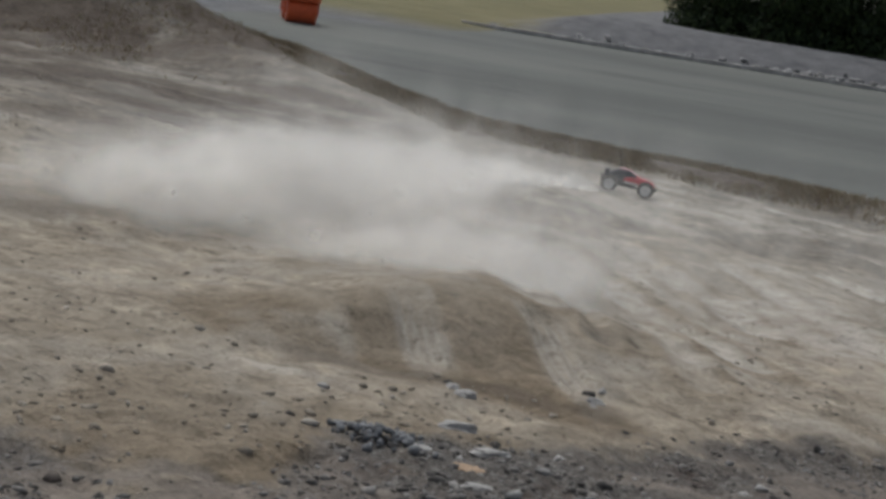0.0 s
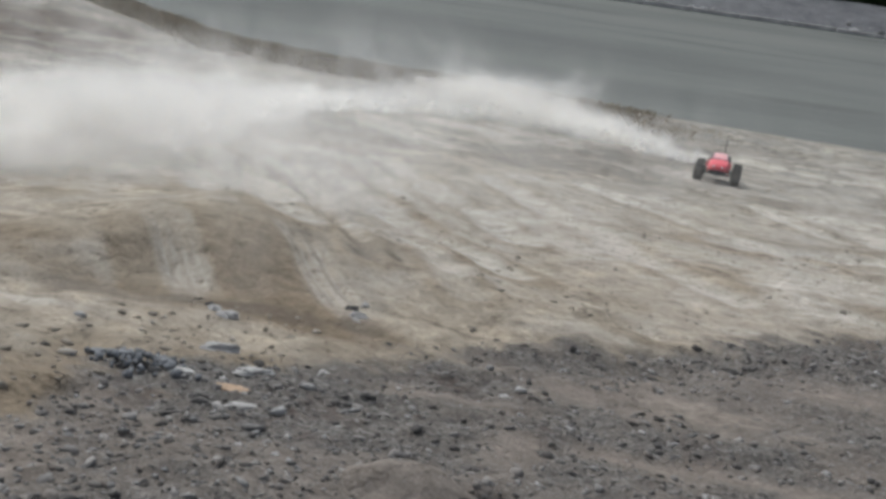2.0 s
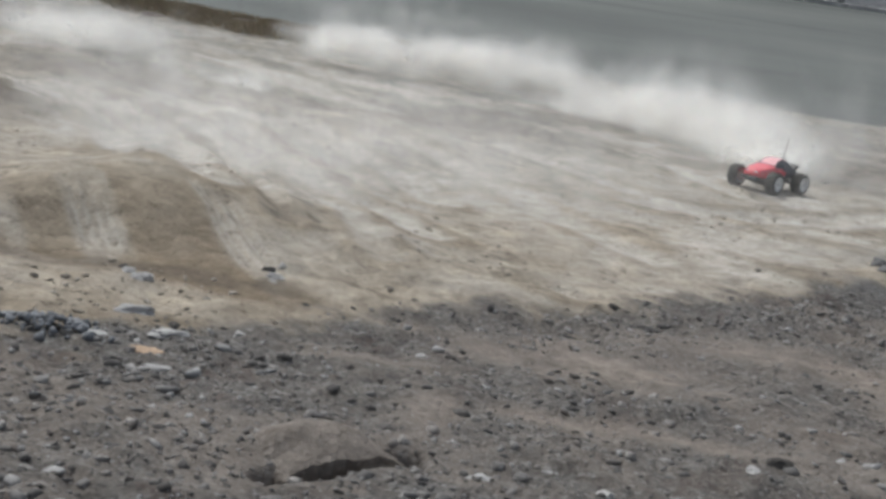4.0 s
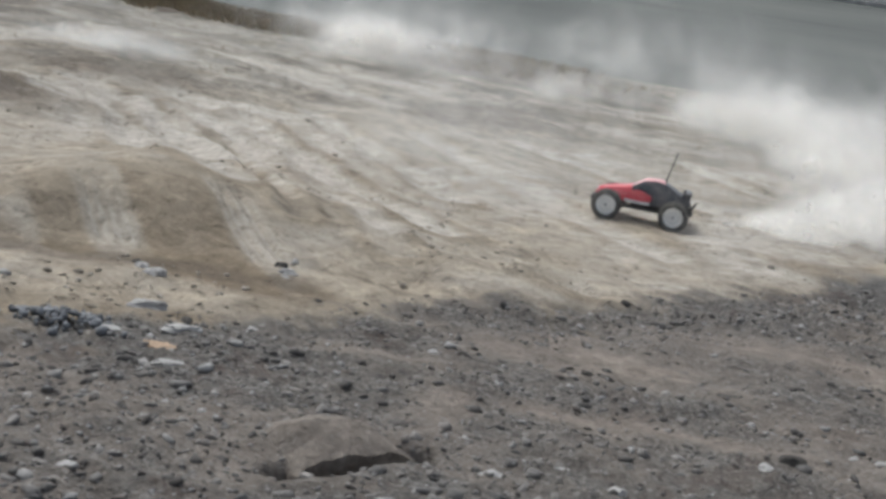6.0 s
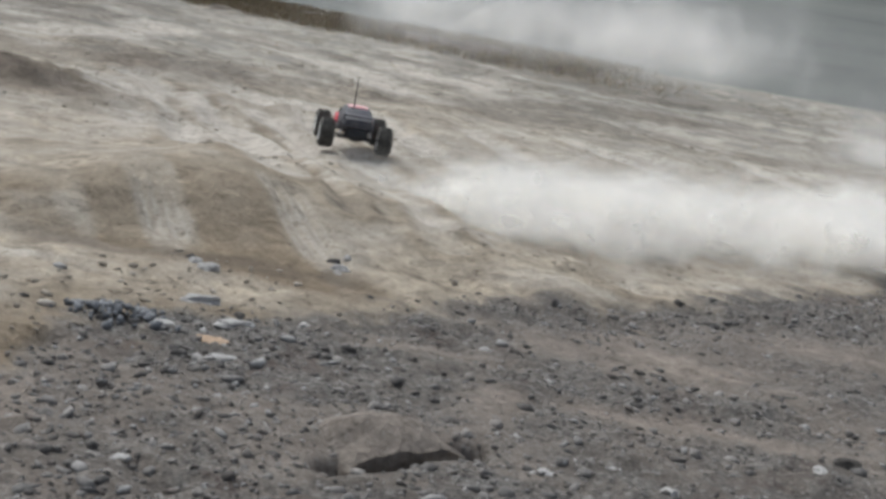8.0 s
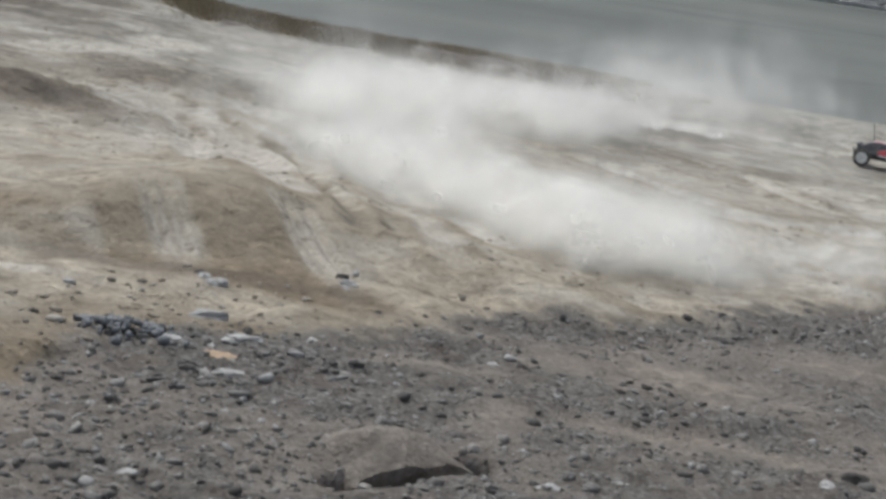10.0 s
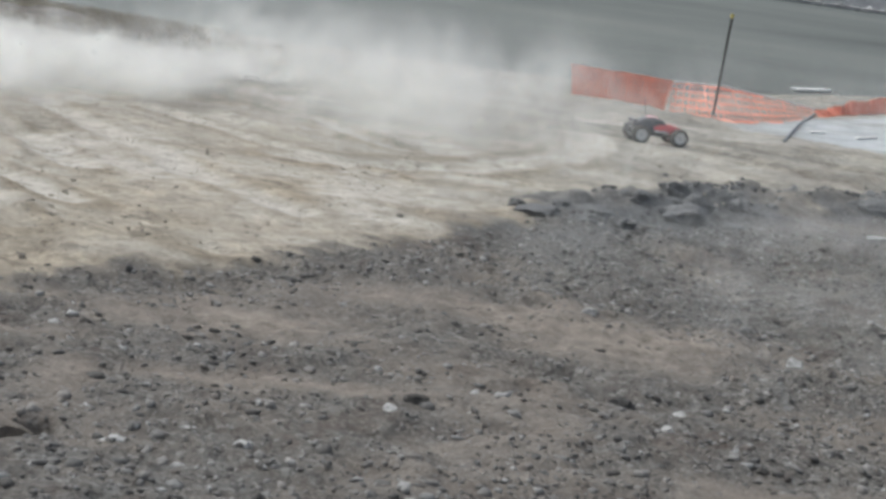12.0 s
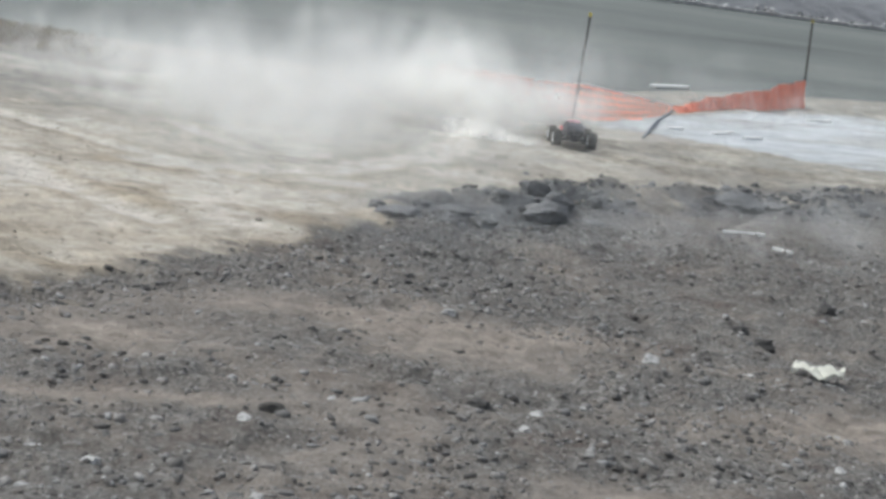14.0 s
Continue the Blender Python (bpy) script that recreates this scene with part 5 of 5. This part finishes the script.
# dust along the truck's own path
t = 0.0
while t < 13.9:
    x, y, heading = drive_at(t)
    x2, y2, _ = drive_at(min(14.0, t + 0.1))
    pace = math.hypot(x2 - x, y2 - y) / 0.1
    c, s = math.cos(radians(heading)), math.sin(radians(heading))
    bx, by = x - 0.62 * c + random.gauss(0, 0.05), y - 0.62 * s + random.gauss(0, 0.05)
    back = 0.25 if y > 11 else 0.0
    calm = 0.2 if t > 7.8 else 0.45 if t > 4.5 else 1.0
    if (pace > 0.5 and t < 9.8) or t > 13.2:
        puff(SMALL, bx, by + back, t, random.uniform(1.2, 2.0), random.uniform(0, 360), 0.02, False, calm)
        if y < 10.5 or t > 9.2:
            if t < 9.9:
                puff(MID, bx - 0.2 * c + random.gauss(0, 0.1), by - 0.2 * s + random.gauss(0, 0.1), t + 0.3, random.uniform(2.9, 4.0), random.uniform(0, 360), 0.02, False, calm)
        elif t < 4.5:
            if random.random() < 0.7:
                puff(MID, bx - 0.2 * c + random.gauss(0, 0.1), by - 0.2 * s + back + random.gauss(0, 0.1), t + 0.3, random.uniform(2.2, 3.4), random.uniform(0, 360), random.uniform(-0.06, 0.08), False, calm)
            if random.random() < 0.28:
                puff(WIDE, bx - 0.3 * c, by - 0.3 * s + 2 * back, t + 0.8, random.uniform(3.2, 5.0), random.uniform(0, 360), 0.14, False, calm)
        elif random.random() < 0.65:
            puff(WIDE, bx - 0.2 * c + random.gauss(0, 0.12), by - 0.2 * s + back + random.gauss(0, 0.12), t + 0.35, random.uniform(3.2, 5.0), random.uniform(0, 360), 0.1, False, calm)
    if random.random() < 0.16 and t < 9.2 and y > 10.5:
        puff(HAZE, bx - 0.6 * c + random.gauss(0, 0.3), by - 0.6 * s + back + random.gauss(0, 0.3), t + 0.9, random.uniform(4.5, 7.0), random.uniform(0, 360), 0.15, False, 1.2 * calm)
    t += 0.12
# the cloud over the jump and the haze that spreads from it
for i in range(7):
    puff(VEIL, random.uniform(-2.0, 0.3), random.uniform(7.0, 10.0), random.uniform(-0.5, 0.2), 4.4, random.uniform(0, 360), 0.0, True, 0.6)
# wisps left standing behind the turns
for i in range(5):
    puff(MID, -0.9 + random.gauss(0, 0.25), 17.2 + random.gauss(0, 0.3), 2.6 + 0.15 * i, 4.2, random.uniform(0, 360), 0.3, False, 0.1)
for i in range(3):
    puff(MID, -3.2 + random.gauss(0, 0.2), 13.2 + random.gauss(0, 0.3), 3.0, 3.4, random.uniform(0, 360), 0.12, False, 0.1)
for i in range(9):
    puff(HAZE, -0.9 + 0.42 * i, 17.4 + random.gauss(0, 0.4), 5.6 + 0.1 * i, 3.4, random.uniform(0, 360), 0.35, False, 0.12)
for i in range(5):
    puff(VEIL, random.uniform(-0.4, 1.0), random.uniform(8.4, 10.5), 3.8, 2.6, random.uniform(0, 360), 0.0, False, 0.2)
for i in range(4):
    puff(VEIL, random.uniform(1.6, 3.2), random.uniform(8.8, 9.8), 11.8 + 0.2 * i, 4.0, random.uniform(0, 360), -0.05, False, 0.1)
# veil that drifts over the broken soil and the flat before the net
for i in range(7):
    puff(LOW_VEIL, random.uniform(2.6, 4.6), random.uniform(5.4, 8.0), 9.6 + 0.1 * i, 2.6, random.uniform(0, 360), 0.0, False, 0.35)
for i in range(6):
    puff(LOW_VEIL, random.uniform(3.6, 7.6), random.uniform(7.8, 9.0), 10.9 + 0.15 * i, 6.0, random.uniform(0, 360), -0.1, False, 0.15)
# thin dust blown over the road side
for i in range(2):
    puff(HAZE, random.uniform(1.0, 3.0), random.uniform(16.6, 18.4), random.uniform(3.4, 5.0), random.uniform(6.0, 8.5), random.uniform(0, 360), 0.5, False, 0.15)
# the turn at the far end of the lap, where it hangs thickest
for i in range(3):
    puff(WIDE, random.uniform(0.0, 1.0), random.uniform(11.0, 14.0), 8.6 + 0.1 * i, random.uniform(3.5, 5.0), random.uniform(0, 360), 0.12, False, 0.25)
for i in range(4):
    puff(HAZE, random.uniform(0.2, 3.0), random.uniform(12.5, 16.5), 9.0 + 0.3 * i, 6.5, random.uniform(0, 360), 0.2, False, 0.35)
for i in range(1):
    puff(HAZE, 3.8, 7.0, 9.4, 1.5, 90.0 * i, -0.35, False, 0.3)
for i in range(2):
    puff(HAZE, random.uniform(3.4, 4.8), random.uniform(14.0, 17.2), random.uniform(10.3, 12.4), 6.0, random.uniform(0, 360), 0.25, False, 0.4)
for i in range(5):
    puff(HAZE, random.uniform(2.0, 3.3), random.uniform(11.2, 13.0), 10.6 + 0.35 * i, 6.0, random.uniform(0, 360), -0.1, False, 0.2)
# the burst as the truck spins on the spot at the end
for i in range(5):
    puff(HAZE, random.uniform(4.6, 6.4), random.uniform(14.6, 16.0), 12.7 + 0.1 * i, 5.0, random.uniform(0, 360), 0.35, False, 0.2)
for i in range(3):
    puff(VEIL, 9.4 + 1.2 * i, 16.4 + 0.6 * i, 11.0, 6.0, 80.0 * i, -0.2, False, 0.15)
for i in range(7):
    puff(WIDE, 5.7 + random.gauss(0, 0.4), 14.8 + random.gauss(0, 0.3), 12.8 + 0.07 * i, 4.0, random.uniform(0, 360), 0.25, False, 0.2)


# ---- gravel: small stones over the near ground ----
rng = np.random.default_rng(12)
n = 150000
sx, sy = rng.uniform(-2.6, 8.5, n), rng.uniform(2.3, 11.0, n)
de = sy - edge_y(sx) + (fbm(sx, sy, 0.6, 5, 51) - 0.5) * 0.95
bed = 0.25 + 0.75 * smooth(0.36, 0.58, fbm(sx, sy, 0.7, 4, 121)) + 0.5 * np.exp(-((de + 0.35) / 0.3) ** 2) + 0.6 * smooth(3.75, 3.35, sy + 0.12 * sx)
keep = rng.uniform(0, 1, n) < (1 - smooth(-0.25, 0.12, de)) * np.clip(bed, 0, 1) * (1 - 0.88 * blobs(sx, sy, BARE))
sr = np.exp(rng.normal(math.log(0.0062), 0.55, n)).clip(0.0028, 0.024)
big = keep & (sr > 0.0125) & (sy < 6.5)
chosen = np.flatnonzero(big)[np.argsort(sy[big])][:300]
rest = keep.copy()
rest[chosen] = False
gravel_ob = scatter_stones("gravel", np.stack([sx, sy], -1)[rest], sr[rest], MIXED, 0.55, 0.5, 13)
tagged(gravel_ob, "loose grey and brown gravel on dark soil", "gravel", kind="stuff")
n = 18000
px, py = rng.uniform(-7, 9, n), 3.2 + 12.5 * rng.beta(1.0, 1.6, n)
dp = py - edge_y(px)
keep = (dp > 0.0) & (fbm(px, py, 0.45, 4, 131) > 0.44 + 0.16 * rng.uniform(0, 1, n)) & (verge_y(px) - py > 0.5) & ~((np.abs(px + 1.1) < 1.0) & (py < 6.9))
pr = np.exp(rng.normal(math.log(0.0065), 0.45, n)).clip(0.003, 0.018)
n2 = 2600
qx, qy = rng.uniform(-3.2, -0.2, n2), rng.uniform(3.2, 6.2, n2)
qk = (qy > edge_y(qx)) & (qy < 5.15) & (rng.uniform(0, 1, n2) < np.exp(-(qy - edge_y(qx)) / 0.9)) & (fbm(qx, qy, 0.5, 3, 137) > 0.4)
px, py, keep = np.concatenate([px, qx]), np.concatenate([py, qy]), np.concatenate([keep, qk])
pr = np.concatenate([pr, np.exp(rng.normal(math.log(0.008), 0.45, n2)).clip(0.004, 0.022)])
pebbles = scatter_stones("pebbles", np.stack([px, py], -1)[keep], pr[keep], SANDY, 0.6, 0.4, 14)
tagged(pebbles, "scattered small pebbles and crumbs on packed earth", "pebbles", kind="stuff")
stone_meshes = []
STONE = stone_material("loose_stone", [(0.10, 0.094, 0.088), (0.2, 0.188, 0.173), (0.28, 0.268, 0.25), (0.12, 0.105, 0.092), (0.38, 0.37, 0.352)], "object")
for i in range(10):
    bm = rock_bm(2.0, random.uniform(0.5, 0.9), random.uniform(0.35, 0.6), 300 + i, 0.8, 1)
    me = bpy.data.meshes.new("stone")
    bm.to_mesh(me)
    bm.free()
    me.materials.append(STONE)
    stone_meshes.append(me)
for k, i in enumerate(chosen):
    ob = new("stone", stone_meshes[k % 10])
    ob.parent = ground
    ob.matrix_basis = pose(float(sx[i]), float(sy[i]), place_on(sx[i], sy[i], 0.004), 0, 0, 47.0 * k % 360) @ Matrix.Scale(float(sr[i]) * 0.9, 4)


# ---- what moves ----
def motions():
    walk(car, [(t, car_pose(x, y, h)) for t, x, y, h in DRIVE])
    step = 1 / 30
    angle, spin = 0.0, []
    for k in range(421):
        t = k * step
        x, y, _ = drive_at(t)
        x2, y2, _ = drive_at(min(14.0, t + step))
        spin.append((t, angle))
        angle += min(70.0, math.degrees(math.hypot(x2 - x, y2 - y) / WHEEL_R) + 6.0)
    for hub in wheels:
        at = hub.location.copy()
        walk(hub, [(t, pose(at.x, at.y, at.z, 0, a, 0)) for t, a in spin])
    for ob, x, y, born, life, turn, top, early, wind in puffs:
        walk(ob, puff_rows(x, y, born, life, turn, top, early, wind))


motions()
